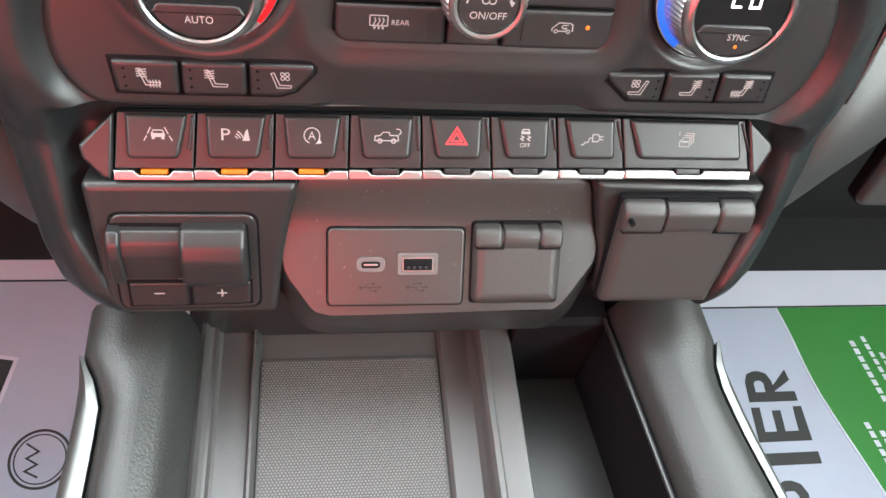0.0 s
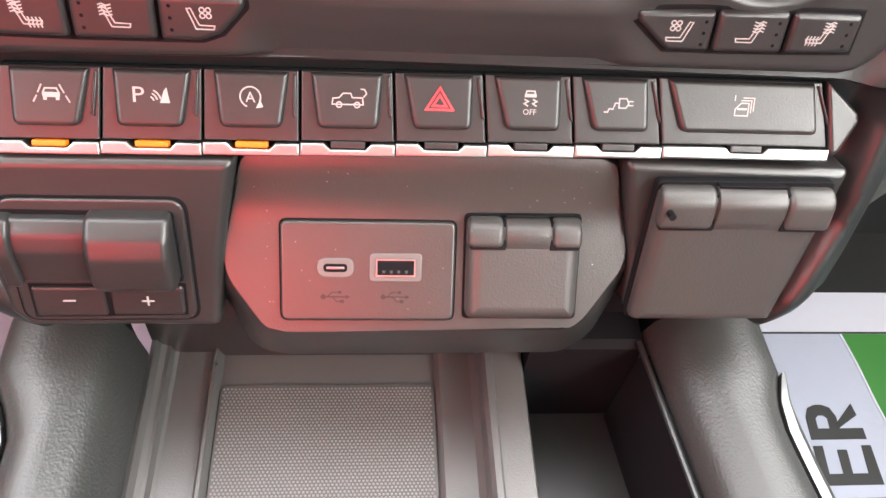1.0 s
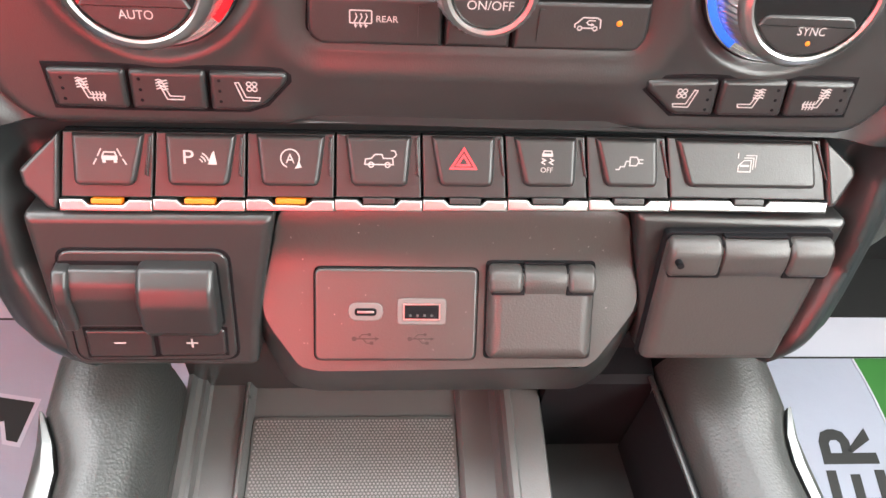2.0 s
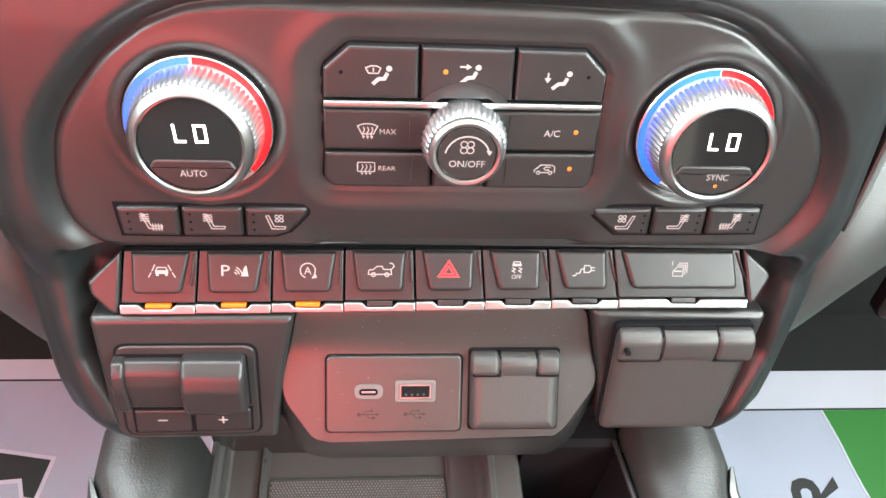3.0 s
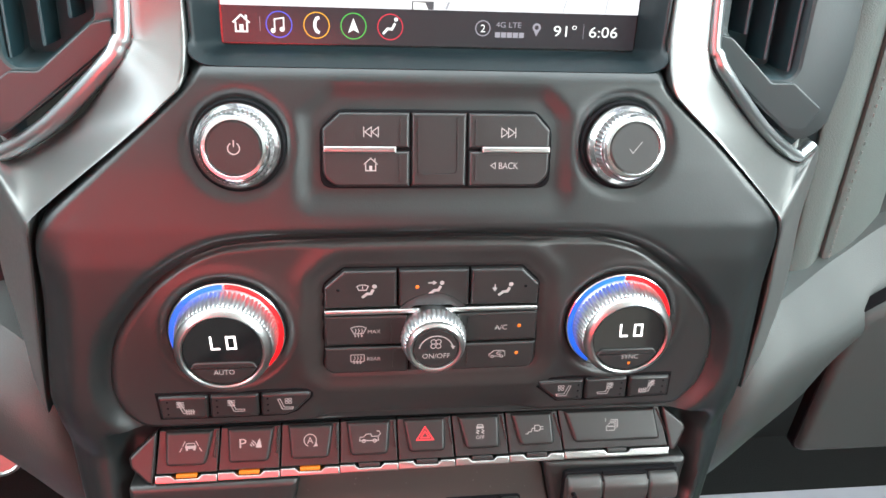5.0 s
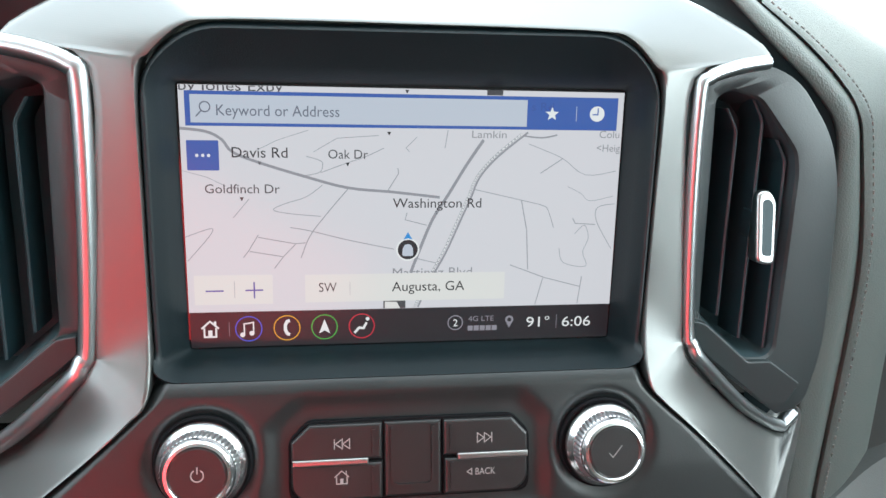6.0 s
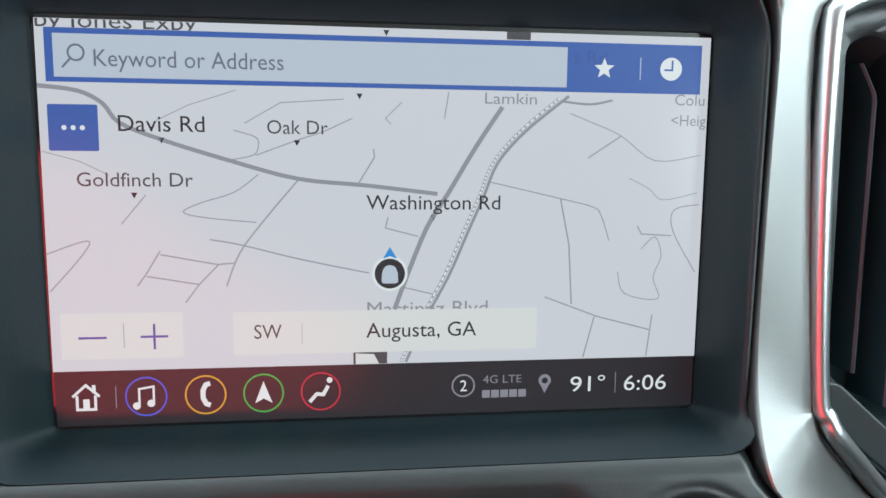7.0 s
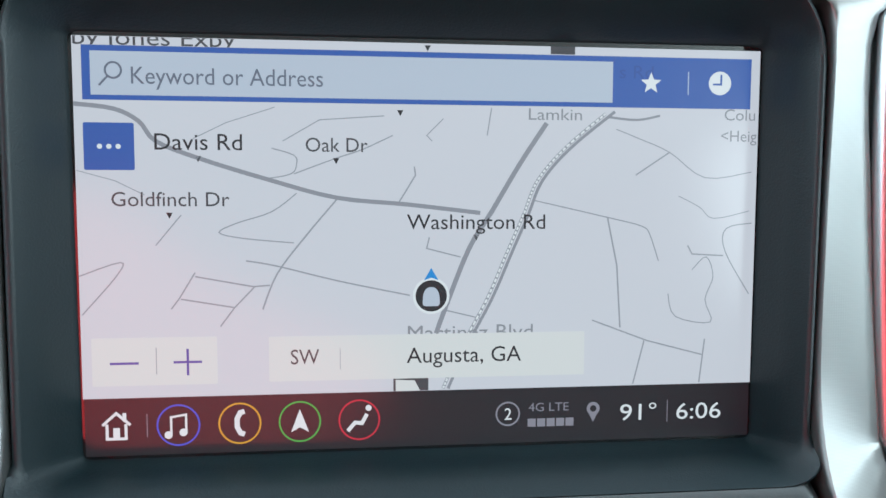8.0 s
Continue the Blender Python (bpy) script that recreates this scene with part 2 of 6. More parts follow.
def stroke(bm, pts, width, w0, w1, closed=False):
    """A thin raised line along pts."""
    pts = [Vector(q) for q in pts]
    n, L, R = len(pts), [], []
    for i, b in enumerate(pts):
        a = pts[i - 1] if (i or closed) else b
        c = pts[(i + 1) % n] if (i < n - 1 or closed) else b
        e1 = (b - a).normalized() if (b - a).length else (c - b).normalized()
        e2 = (c - b).normalized() if (c - b).length else e1
        n1, n2 = Vector((-e1.y, e1.x)), Vector((-e2.y, e2.x))
        k = (n1 + n2) * (width / 2 / max(0.4, 1 + n1.dot(n2)))
        L.append(b + k), R.append(b - k)
    rings = [[(l.x, l.y, w0), (l.x, l.y, w1), (r.x, r.y, w1), (r.x, r.y, w0)] for l, r in zip(L, R)]
    if closed:
        rings.append(rings[0])
    loft(bm, rings, not closed, not closed)
    return bm


def circle(u, v, r, n=24, a0=0, a1=360):
    full = a1 - a0 >= 360
    return [(u + r * math.cos(radians(a0 + (a1 - a0) * i / (n if full else n - 1))), v + r * math.sin(radians(a0 + (a1 - a0) * i / (n if full else n - 1)))) for i in range(n)]


def fill(bm, p, w0, w1):
    p = list(p) if area2(list(p)) > 0 else list(reversed(p))
    loft(bm, [[(u, v, w0) for u, v in p], [(u, v, w1) for u, v in p]])
    return bm


def lettering(text, u, v, width, height, w0, w1, bold=0.0):
    """Letters standing on (u, v), as wide and high (capitals) as given."""
    cu = bpy.data.curves.new("letters", "FONT")
    cu.body, cu.size, cu.resolution_u, cu.offset = text, 1.0, 3, bold
    ob = new("letters", cu)
    me = bpy.data.meshes.new_from_object(ob.evaluated_get(bpy.context.evaluated_depsgraph_get()))
    bpy.data.objects.remove(ob)
    bpy.data.curves.remove(cu)
    bm = bmesh.new()
    bm.from_mesh(me)
    bpy.data.meshes.remove(me)
    xs = [q.co.x for q in bm.verts]
    x0, k = min(xs), width / (max(xs) - min(xs))
    h = height / 0.7
    for q in bm.verts:
        q.co = Vector((u + (q.co.x - x0) * k, v + q.co.y * h, w1))
    return bm


def sheet(rows, depth, cols=120, back=None, first=True):
    """A moulded skin: rows of (v, u_left, u_right); depth(u, v) gives the third axis; its edges turn back by back=(side, how far)."""
    bm = bmesh.new()
    grid = []
    for v, ul, ur in rows:
        line = []
        if back:
            line.append((ul, v, depth(ul, v) + back))
        for i in range(cols + 1):
            u = ul + (ur - ul) * i / cols
            line.append((u, v, depth(u, v)))
        if back:
            line.append((ur, v, depth(ur, v) + back))
        grid.append(line)
    if back:
        if first:
            grid.insert(0, [(a, b, c + back) for a, b, c in grid[0]])
        grid.append([(a, b, c + back) for a, b, c in grid[-1]])
    loft(bm, grid, False, False, closed=False)
    return bm


def sweep(pts, profile, up=(0, 0, 1), scales=None, cap=True):
    """profile (a, b): a sideways, b along up; carried along pts."""
    bm = bmesh.new()
    pts = [Vector(q) for q in pts]
    up, rings = Vector(up), []
    for i, q in enumerate(pts):
        d = (pts[min(i + 1, len(pts) - 1)] - pts[max(i - 1, 0)]).normalized()
        side = d.cross(up).normalized()
        top = side.cross(d).normalized()
        k = scales[i] if scales else 1.0
        rings.append([tuple(q + side * a * k + top * b * k) for a, b in profile])
    loft(bm, rings, cap, cap)
    return bm


def smooth_line(pts, per=6):
    """A rounder line through pts (Catmull-Rom)."""
    pts = [Vector(q) for q in pts]
    out = []
    for i in range(len(pts) - 1):
        p0, p1, p2, p3 = pts[max(i - 1, 0)], pts[i], pts[i + 1], pts[min(i + 2, len(pts) - 1)]
        for j in range(per):
            t = j / per
            out.append(0.5 * ((2 * p1) + (p2 - p0) * t + (2 * p0 - 5 * p1 + 4 * p2 - p3) * t * t + (3 * p1 - p0 - 3 * p2 + p3) * t ** 3))
    return out + [pts[-1]]


def smoothstep(a, b, x):
    t = min(1.0, max(0.0, (x - a) / (b - a)))
    return t * t * (3 - 2 * t)


def interp(table, x):
    """Value at x of a table of (key, value) with falling or rising keys."""
    t = sorted(table)
    if x <= t[0][0]:
        return t[0][1]
    for (a, p), (b, q) in zip(t, t[1:]):
        if x <= b:
            return p + (q - p) * (x - a) / (b - a)
    return t[-1][1]


def inside_distance(poly, u, v):
    """Distance to the outline, negative inside."""
    best, inside, n = 1e9, False, len(poly)
    for i in range(n):
        (ax, ay), (bx, by) = poly[i - 1], poly[i]
        dx, dy = bx - ax, by - ay
        t = max(0.0, min(1.0, ((u - ax) * dx + (v - ay) * dy) / (dx * dx + dy * dy + 1e-12)))
        best = min(best, math.hypot(u - ax - t * dx, v - ay - t * dy))
        if (ay > v) != (by > v) and u < (bx - ax) * (v - ay) / (by - ay) + ax:
            inside = not inside
    return -best if inside else best


def at(m, u, v, w=0.0):
    """World place of (u, v, w) millimetres on one of the planes."""
    return m @ Vector((u * MM, v * MM, w * MM))


def box_bm(x0, y0, z0, x1, y1, z1):
    bm = bmesh.new()
    loft(bm, [[(x0, y0, z), (x1, y0, z), (x1, y1, z), (x0, y1, z)] for z in (z0, z1)])
    return bm

# ---- dashboard shell ----
stack = thing("centre_stack", Matrix.Identity(4), "charcoal plastic truck centre stack moulding with a hooded screen recess", "dashboard", kind="structure")

CLIMATE = rounded([(-142.2, -10), (-138.7, 7), (-132, 18), (-119, 34), (-105, 44.8), (-90.4, 51), (-70, 53.2), (0, 54.5), (73, 53.7), (89.5, 49.3), (102, 41.4), (115, 31), (127.2, 17.5), (133.5, 5), (135, -12), (131.5, -26.5), (121.8, -38), (-130.5, -40.5), (-139.5, -31), (-142.4, -20)], 6, 4)
PROFILE = [(1.1015, 0.2835), (1.1013, 0.2760), (1.1003, 0.2733), (1.0975, 0.2716), (1.067, 0.2552), (1.045, 0.2446), (1.03, 0.2395), (1.0, 0.2328), (0.96, 0.2235), (0.945, 0.2215), (0.930, 0.2215), (0.918, 0.2165), (0.900, 0.2085), (0.868, 0.195), (0.862, 0.1945), (0.852, 0.195), (0.845, 0.198)]
LEFT = [(1.1015, -0.0945), (1.0964, -0.0985), (1.090, -0.106), (1.0777, -0.121), (1.0505, -0.1545), (1.044, -0.160), (1.036, -0.1625), (1.0, -0.167), (0.957, -0.172), (0.92, -0.168), (0.88, -0.1635), (0.862, -0.158), (0.855, -0.152), (0.849, -0.143), (0.845, -0.132)]
RIGHT = [(1.1015, 0.0930), (1.0964, 0.0945), (1.090, 0.102), (1.0777, 0.118), (1.0505, 0.148), (1.044, 0.153), (1.036, 0.1545), (1.0, 0.1575), (0.957, 0.159), (0.92, 0.157), (0.88, 0.1495), (0.862, 0.145), (0.855, 0.140), (0.849, 0.133), (0.845, 0.122)]


def soft(table, x, s=0.003):
    return (interp(table, x - s) + 2 * interp(table, x) + interp(table, x + s)) / 4


def shell_depth(x, z):
    y = soft(PROFILE, z, 0.0012)
    cv = (z - 0.985) / math.cos(radians(14)) * 1000
    d = inside_distance(CLIMATE, x * 1000, cv) if 0.935 < z < 1.06 else 99
    if d < 9:
        target = 0.2335 + (z - 0.985) * math.tan(radians(14)) + 0.0028
        y += (target - y) * (1 - smoothstep(-1.0, 8, d))
    xl, xr = soft(LEFT, z), soft(RIGHT, z)
    edge = min(x - xl, xr - x)
    y += 0.010 * (1 - smoothstep(0, 0.022, edge)) ** 2 * smoothstep(1.06, 1.0, z) if z < 1.06 else 0
    y += 0.003 * (1 - smoothstep(0, 0.003, edge)) ** 2
    # soft bulge round the audio keys, dishes round the knobs
    v = (z - 1.067) / math.cos(radians(27)) * 1000
    if 1.045 < z < 1.105:
        d = inside_distance([(-50, -9), (47, -9), (47, 18), (40, 25), (-42, 25), (-50, 18)], x * 1000, v)
        y += 0.0022 * (1 - smoothstep(1, 11, d))
        for ku, kv in ((-80.5, 9.5), (77.2, 10.2)):
            r = math.hypot(x * 1000 - ku, v - kv)
            y += 0.0030 * (1 - smoothstep(16, 23, r))
    y += 0.012 * (1 - smoothstep(0.940, 0.947, z)) * (1 - smoothstep(0, 0.010, abs(x + 0.004) - interp([(0.845, 0.114), (0.862, 0.122), (0.895, 0.136)], z)))
    y += 0.032 * (1 - smoothstep(0.858, 0.868, z)) * (1 - smoothstep(0.112, 0.128, abs(x + 0.004)))
    return y


rows, z = [], 1.1010
while z > 0.8455:
    rows.append((z, soft(LEFT, z), soft(RIGHT, z)))
    z -= 0.0018
bm = sheet(rows, shell_depth, cols=170, back=0.03, first=False)
for q in bm.verts:
    q.co = Vector((q.co.x, q.co.z, q.co.y))
part("shell", bm, M_SHELL, stack, scale=1, smooth=50)

# hood round the screen: from the outer rim down to the display
OUTER = rounded([(-97, -3.5), (-97, 109), (-80, 124.5), (79, 125.5), (95, 109), (94, -3.5)], [9, 10, 12, 12, 10, 9], 6)
INNER = rounded([(-88.6, -0.9), (-89.2, 105.0), (-87, 105.6), (86, 105.8), (88.6, 105.2), (88.2, -0.9)], [2, 2, 1, 1, 2, 2], 6)
SILL = rounded([(-92.5, -2.6), (-93, 108), (-80, 112), (79, 112), (92, 108), (91, -2.6)], [6, 6, 8, 8, 6, 6], 6)
bm = bmesh.new()
low_side = lambda v: smoothstep(6, -2, v)
hood_ring = lambda p, w, w_low: [(u, v, w + (w_low - w) * low_side(v)) for u, v in p]
loft(bm, [hood_ring(drawn_in(OUTER, -2.8), 12.5, 22.9), hood_ring(drawn_in(OUTER, -2.2), 15.0, 23.2), hood_ring(drawn_in(OUTER, -1.0), 17.2, 20.3), hood_ring(OUTER, 17.6, 17.3), hood_ring(drawn_in(OUTER, 1.0), 16.8, 14.4),
          hood_ring(SILL, 8, 6.5), hood_ring(drawn_in(INNER, -0.6), 1.2, 1.2), hood_ring(INNER, -0.6, -0.6)], False, False)
hood = part("screen_hood", bm, M_BEZEL, stack, smooth=60)
hood.matrix_world = S_M

# ---- satin silver trims ----


def trim_side(s):
    """Inner and outer edge of one trim, from the arch over the screen down to its tail; s = 1 right, -1 left."""
    k = lambda r, l: r if s > 0 else -l
    inner = [at(S_M, 0, 128, 17), at(S_M, k(40, 40), 128, 17), at(S_M, k(70, 70), 127.5, 17), at(S_M, k(81, 82), 125.5, 17), at(S_M, k(91, 93), 116, 17), at(S_M, k(96.5, 98.5), 107, 17), at(S_M, k(96.5, 99), 60, 16), at(S_M, k(96, 99), 16, 17.0),
             at(U_M, k(96, 99.5), 36, -1.0), at(U_M, k(103, 107), 26, -1), at(U_M, k(119, 123), 12, -1), at(U_M, k(146.5, 157), -16, -2), at(U_M, k(151.5, 162), -24, -2),
             Vector((k(0.1565, 0.1655), 0.2485, 1.030)), Vector((k(0.160, 0.170), 0.2435, 0.995)), Vector((k(0.1615, 0.1745), 0.2385, 0.957)), Vector((k(0.162, 0.1755), 0.2375, 0.945))]
    outer = [at(S_M, 0, 146, -6), at(S_M, k(40, 40), 146, -6), at(S_M, k(80, 80), 146, -6), at(S_M, k(112, 112), 143, -5), at(S_M, k(147, 147), 121, 6), at(S_M, k(111, 116.5), 112, 14.5), at(S_M, k(111.5, 117.5), 60, 14.5), at(S_M, k(114, 120), 9, 17.0),
             at(S_M, k(115, 120.5), 3, 17), at(S_M, k(120, 127), -8, 17.5), Vector((k(0.150, 0.150), 0.285, 1.069)), Vector((k(0.177, 0.178), 0.291, 1.049)), Vector((k(0.198, 0.199), 0.303, 1.049)),
             Vector((k(0.199, 0.201), 0.296, 1.010)), Vector((k(0.2, 0.201), 0.289, 0.985)), Vector((k(0.202, 0.2), 0.285, 0.955)), Vector((k(0.185, 0.19), 0.262, 0.945))]
    return inner, outer


for s in (1, -1):
    trim = thing("dash_trim", Matrix.Identity(4), "satin silver trim framing the screen and air vent", "trim", "dash trims", "structure")
    inner, outer = (smooth_line(q, 5) for q in trim_side(s))
    bm = bmesh.new()
    rings = []
    for a, b in zip(inner, outer):
        back = Vector((0, 0.012, -0.002))
        q = [a + back] + [a + (b - a) * k + Vector((0, d * MM, 0)) for k, d in ((0, 0.2), (0.02, -1.4), (0.05, -2.0), (0.10, -2.0), (0.30, -1.9), (0.55, -1.6), (0.75, -1.4), (0.92, -1.3), (0.97, -0.8), (1, 0.6))] + [b + back]
        rings.append([tuple(p) for p in q])
    loft(bm, rings)
    part("trim_face", bm, M_SILVER, trim, scale=1, smooth=40)

# ---- touchscreen ----
screen = thing("touchscreen", S_M, "lit navigation touchscreen showing a pale road map, in a hooded recess", "screen")
part("display_glass", slab(box2(-90, -1.6, 89.2, 106.6, 1), -4, -0.45, 0.3), M_GLOSS, screen)
part("map_ground", fill(bmesh.new(), box2(-88.2, 14.8, 87.8, 104.6), -0.4, 0.0), L_MAP, screen)
part("status_bar", fill(bmesh.new(), box2(-87.9, 0, 87.5, 14.8), -0.4, 0.0), L_BAR, screen)
ROADS = [
    (0.45, [(-88.2, 45.8), (-78.2, 49.2), (-79.3, 45.7), (-87.7, 36.1)]), (0.4, [(-69.6, 53.4), (-63.3, 61.0)]),
    (0.5, [(-47.6, 49.4), (-39.9, 48.0), (-24.3, 44.0), (-6.1, 40.1)]), (0.55, [(-24.6, 65.1), (-32.8, 55.4), (-39.9, 46.0), (-43.6, 36.9)]),
    (0.4, [(-34.8, 66.5), (-41.1, 61.8), (-49.6, 59.0), (-54.1, 56.6), (-48.2, 55.1), (-35.6, 53.9)]), (0.5, [(-60.2, 46.5), (-64.1, 40.1), (-66.2, 37.3)]),
    (0.5, [(-60.2, 45.5), (-45.9, 42.8), (-41.7, 43.1)]), (0.5, [(-45.6, 42.7), (-50.6, 37.5), (-54.2, 32.7)]), (0.5, [(-63.8, 39.8), (-50.6, 37.5)]),
    (0.4, [(26.5, 64.8), (46.5, 60.3), (55.8, 58.0), (58.2, 55.8), (60.8, 48.6)]), (0.55, [(46.5, 60.3), (49.3, 47.5), (50.5, 30.7)]),
    (0.5, [(42.8, 32.8), (58.1, 27.0), (73.9, 22.8)]), (0.5, [(57.3, 27.0), (54.4, 15.2)]), (0.5, [(74.4, 27.2), (73.1, 15.2)]),
    (0.5, [(68.9, 52.7), (70.2, 50.4), (79.0, 49.9)]), (0.35, [(70.3, 46.1), (74.2, 49.6), (76.3, 44.2), (74.2, 38.0), (75.9, 31.8), (65.9, 33.5), (63.7, 39.7)]),
    (0.4, [(86.8, 58.7), (79.6, 57.2), (79.5, 51.1), (86.6, 39.4)]), (0.5, [(63.2, 77.6), (54.0, 71.5)]), (0.35, [(48.5, 83.5), (54.5, 81.2), (63.2, 77.6), (73.3, 70.9), (86.3, 72.5)]),
    (0.5, [(-4.9, 73.4), (-4.6, 71.2), (-9.0, 64.0)]), (0.4, [(-40.9, 77.8), (-35.4, 76.1), (-34.7, 73.9), (-36.1, 71.4), (-42.4, 70.1)]),
    (0.4, [(-10.4, 81.3), (-18.3, 77.6), (-24.8, 75.4), (-35.4, 71.4)]), (0.35, [(2.6, 85.7), (-1.7, 81.4), (-0.3, 79.9)]), (0.4, [(15.1, 88.6), (14.0, 81.5)]),
    (0.35, [(-38.1, 79.6), (-28.9, 85.0), (-12.6, 86.2)]), (0.45, [(-1.0, 55.2), (-1.7, 52.3), (7.2, 50.0)]), (0.45, [(3.5, 36.0), (13.2, 33.6)]),
    (0.3, [(-88, 72), (-79, 69.5), (-72, 66)]), (0.3, [(-60, 80), (-52, 84), (-40, 88)]), (0.3, [(66, 66), (72, 63), (76, 60), (86, 62)]),
]
for width, pts in ROADS:
    bm = bmesh.new()
    part("road", stroke(bm, [(q.x, q.y) for q in smooth_line([(*p, 0) for p in pts], 4)] if len(pts) > 3 else pts, width * 0.8, 0.0, 0.04), L_ROAD, screen)
for width, pts in [(1.1, [(-88.2, 88.2), (-78.8, 87.1), (-72.9, 84.1), (-69.0, 79.3), (-58.9, 75.2), (-42.4, 70.1), (-24.8, 65.4), (-6.8, 63.7), (12.3, 61.5)]), (1.25, [(29.7, 84.9), (22.7, 74.3), (15.3, 61.8), (9.4, 52.2), (3.5, 37.4), (0.8, 30.0)]),
                   (0.8, [(48.0, 88.1), (36.2, 78.5), (28.7, 69.9), (25.1, 61.1), (20.6, 50.7), (15.5, 38.8), (8.7, 26.0), (4, 15.2)]), (0.6, [(60.3, 87.2), (54, 86.0), (46, 86.7)])]:
    part("main_road", stroke(bmesh.new(), [(q.x, q.y) for q in smooth_line([(*p, 0) for p in pts], 4)], width, 0.0, 0.06), L_MAIN, screen)
rail = [(q.x - 0.75, q.y + 0.1) for q in smooth_line([(46.2, 87.4, 0), (35.6, 78.5, 0), (28.2, 69.9, 0), (24.6, 61.1, 0), (20.1, 50.7, 0), (15.0, 38.8, 0), (8.2, 26.0, 0), (3.4, 15.2, 0)], 9)]
part("railway", stroke(bmesh.new(), rail, 0.85, 0.0, 0.065), L_ROAD, screen)
for i in range(len(rail) - 1):
    a, b = Vector(rail[i]), Vector(rail[i + 1])
    part("rail_dash", stroke(bmesh.new(), [a.lerp(b, 0.1), a.lerp(b, 0.75)], 0.5, 0.06, 0.09), L_WHITE, screen)
for u, v, k in [(-58.9, 74.9, 1), (-24.8, 74.6, 1), (-66.1, 60.8, 1), (11.3, 55.0, 1), (-8.5, 86.9, 1), (-1.5, 103.3, 1)]:
    part("place_mark", fill(bmesh.new(), [(u - 0.8, v + 0.8), (u + 0.8, v + 0.8), (u, v - 0.7)], 0, 0.06), L_TEXT, screen)
for text, u, v, width, cap, mat in [("Davis Rd", -69.3, 77.2, 21.2, 4.1, L_TEXT), ("Oak Dr", -32.4, 77.0, 15.6, 3.6, L_SOFT), ("Goldfinch Dr", -79.9, 63.2, 28.5, 3.6, L_SOFT), ("Washington Rd", -6.8, 57.3, 36.4, 3.9, L_TEXT),
                                    ("Lamkin", 24.9, 85.7, 14.2, 3.0, L_PALE), ("Colu", 78.2, 86.2, 8.6, 3.0, L_PALE), ("<Heig", 77.4, 80.6, 10, 3.0, L_PALE), ("Martinez Blvd", -6.6, 28.3, 33.2, 3.9, L_PALE)]:
    part("road_name", lettering(text, u, v, width, cap, 0, 0.1), mat, screen)
bm = lettering("by Jones Expy", -87.9, 102.5, 38.6, 3.9, 0, 0.1)
for v, n in ((104.5, 1), (102.45, -1)):
    bmesh.ops.bisect_plane(bm, geom=bm.verts[:] + bm.edges[:] + bm.faces[:], plane_co=(0, v, 0), plane_no=(0, n, 0), clear_outer=True)
part("cut_name", bm, L_SOFT, screen)
part("route_shield", fill(bmesh.new(), box2(30.5, 102.6, 37, 104.6), 0, 0.05), L_SOFT, screen)
part("route_shield", fill(bmesh.new(), box2(-10.4, 14.9, -1.2, 18.6), 0, 0.05), L_SOFT, screen)
part("route_shield_face", fill(bmesh.new(), [(-9.8, 14.9), (-3.4, 14.9), (-4.8, 17.6), (-9.8, 17.9)], 0.05, 0.08), L_BOX, screen)

band = part("search_band", fill(bmesh.new(), box2(-86, 89.2, 85.3, 102.4), 0.1, 0.16), L_BAND, screen)
part("search_field", fill(bmesh.new(), box2(-84, 90.4, 47.2, 101.0), 0.16, 0.2), L_FIELD, band)
part("search_hint", lettering("Keyword or Address", -74.4, 93.2, 46.5, 4.2, 0.2, 0.26), L_HINT, band)
bm = stroke(bmesh.new(), circle(-78.6, 96.4, 1.9, 24), 0.5, 0.2, 0.26, True)
part("magnifier", stroke(bm, [(-79.9, 95.0), (-82.0, 92.7)], 0.5, 0.2, 0.26), L_HINT, band)
star = [(57.6 + (2.9 if i % 2 == 0 else 1.25) * math.sin(math.pi * i / 5), 95.6 + (2.9 if i % 2 == 0 else 1.25) * math.cos(math.pi * i / 5)) for i in range(10)]
part("star", fill(bmesh.new(), star, 0.16, 0.24), L_WHITE, band)
part("divider", fill(bmesh.new(), box2(67.7, 92.8, 67.95, 98.8), 0.16, 0.24), L_FIELD, band)
part("clock_face", fill(bmesh.new(), circle(76.6, 95.9, 3.1, 32), 0.16, 0.24), L_WHITE, band)
part("clock_pointers", stroke(bmesh.new(), [(76.9, 98.2), (76.9, 95.6), (74.6, 95.6)], 0.5, 0.24, 0.3), L_BAND, band)
part("covered_name", lettering("s Rd", 49.0, 96.8, 9.2, 3.4, 0.16, 0.2), L_GHOST, band)
menu = part("menu_button", fill(bmesh.new(), box2(-86.1, 72.1, -74.1, 83.7, 0.5), 0.06, 0.14), L_BAND, screen)
for k in (-1, 0, 1):
    part("dot", fill(bmesh.new(), circle(-80.1 + 2.2 * k, 77.9, 0.62, 16), 0.14, 0.2), L_WHITE, menu)
zoom = part("zoom_box", fill(bmesh.new(), box2(-85.7, 18.0, -55.1, 30.2, 0.4), 0.1, 0.2), L_BOX, screen)
part("minus", fill(bmesh.new(), box2(-81.4, 23.4, -74.4, 24.0), 0.2, 0.26), L_VIOLET, zoom)
bm = fill(bmesh.new(), box2(-65.9, 23.5, -58.9, 24.1), 0.2, 0.26)
part("plus", fill(bm, box2(-62.7, 20.4, -62.1, 27.2), 0.2, 0.27), L_VIOLET, zoom)
part("divider", fill(bmesh.new(), box2(-70.2, 20.8, -70.0, 27.6), 0.2, 0.26), L_ROAD, zoom)
place = part("place_box", fill(bmesh.new(), box2(-42.2, 18.2, 40.7, 29.9, 0.4), 0.12, 0.2), L_BOX, screen)
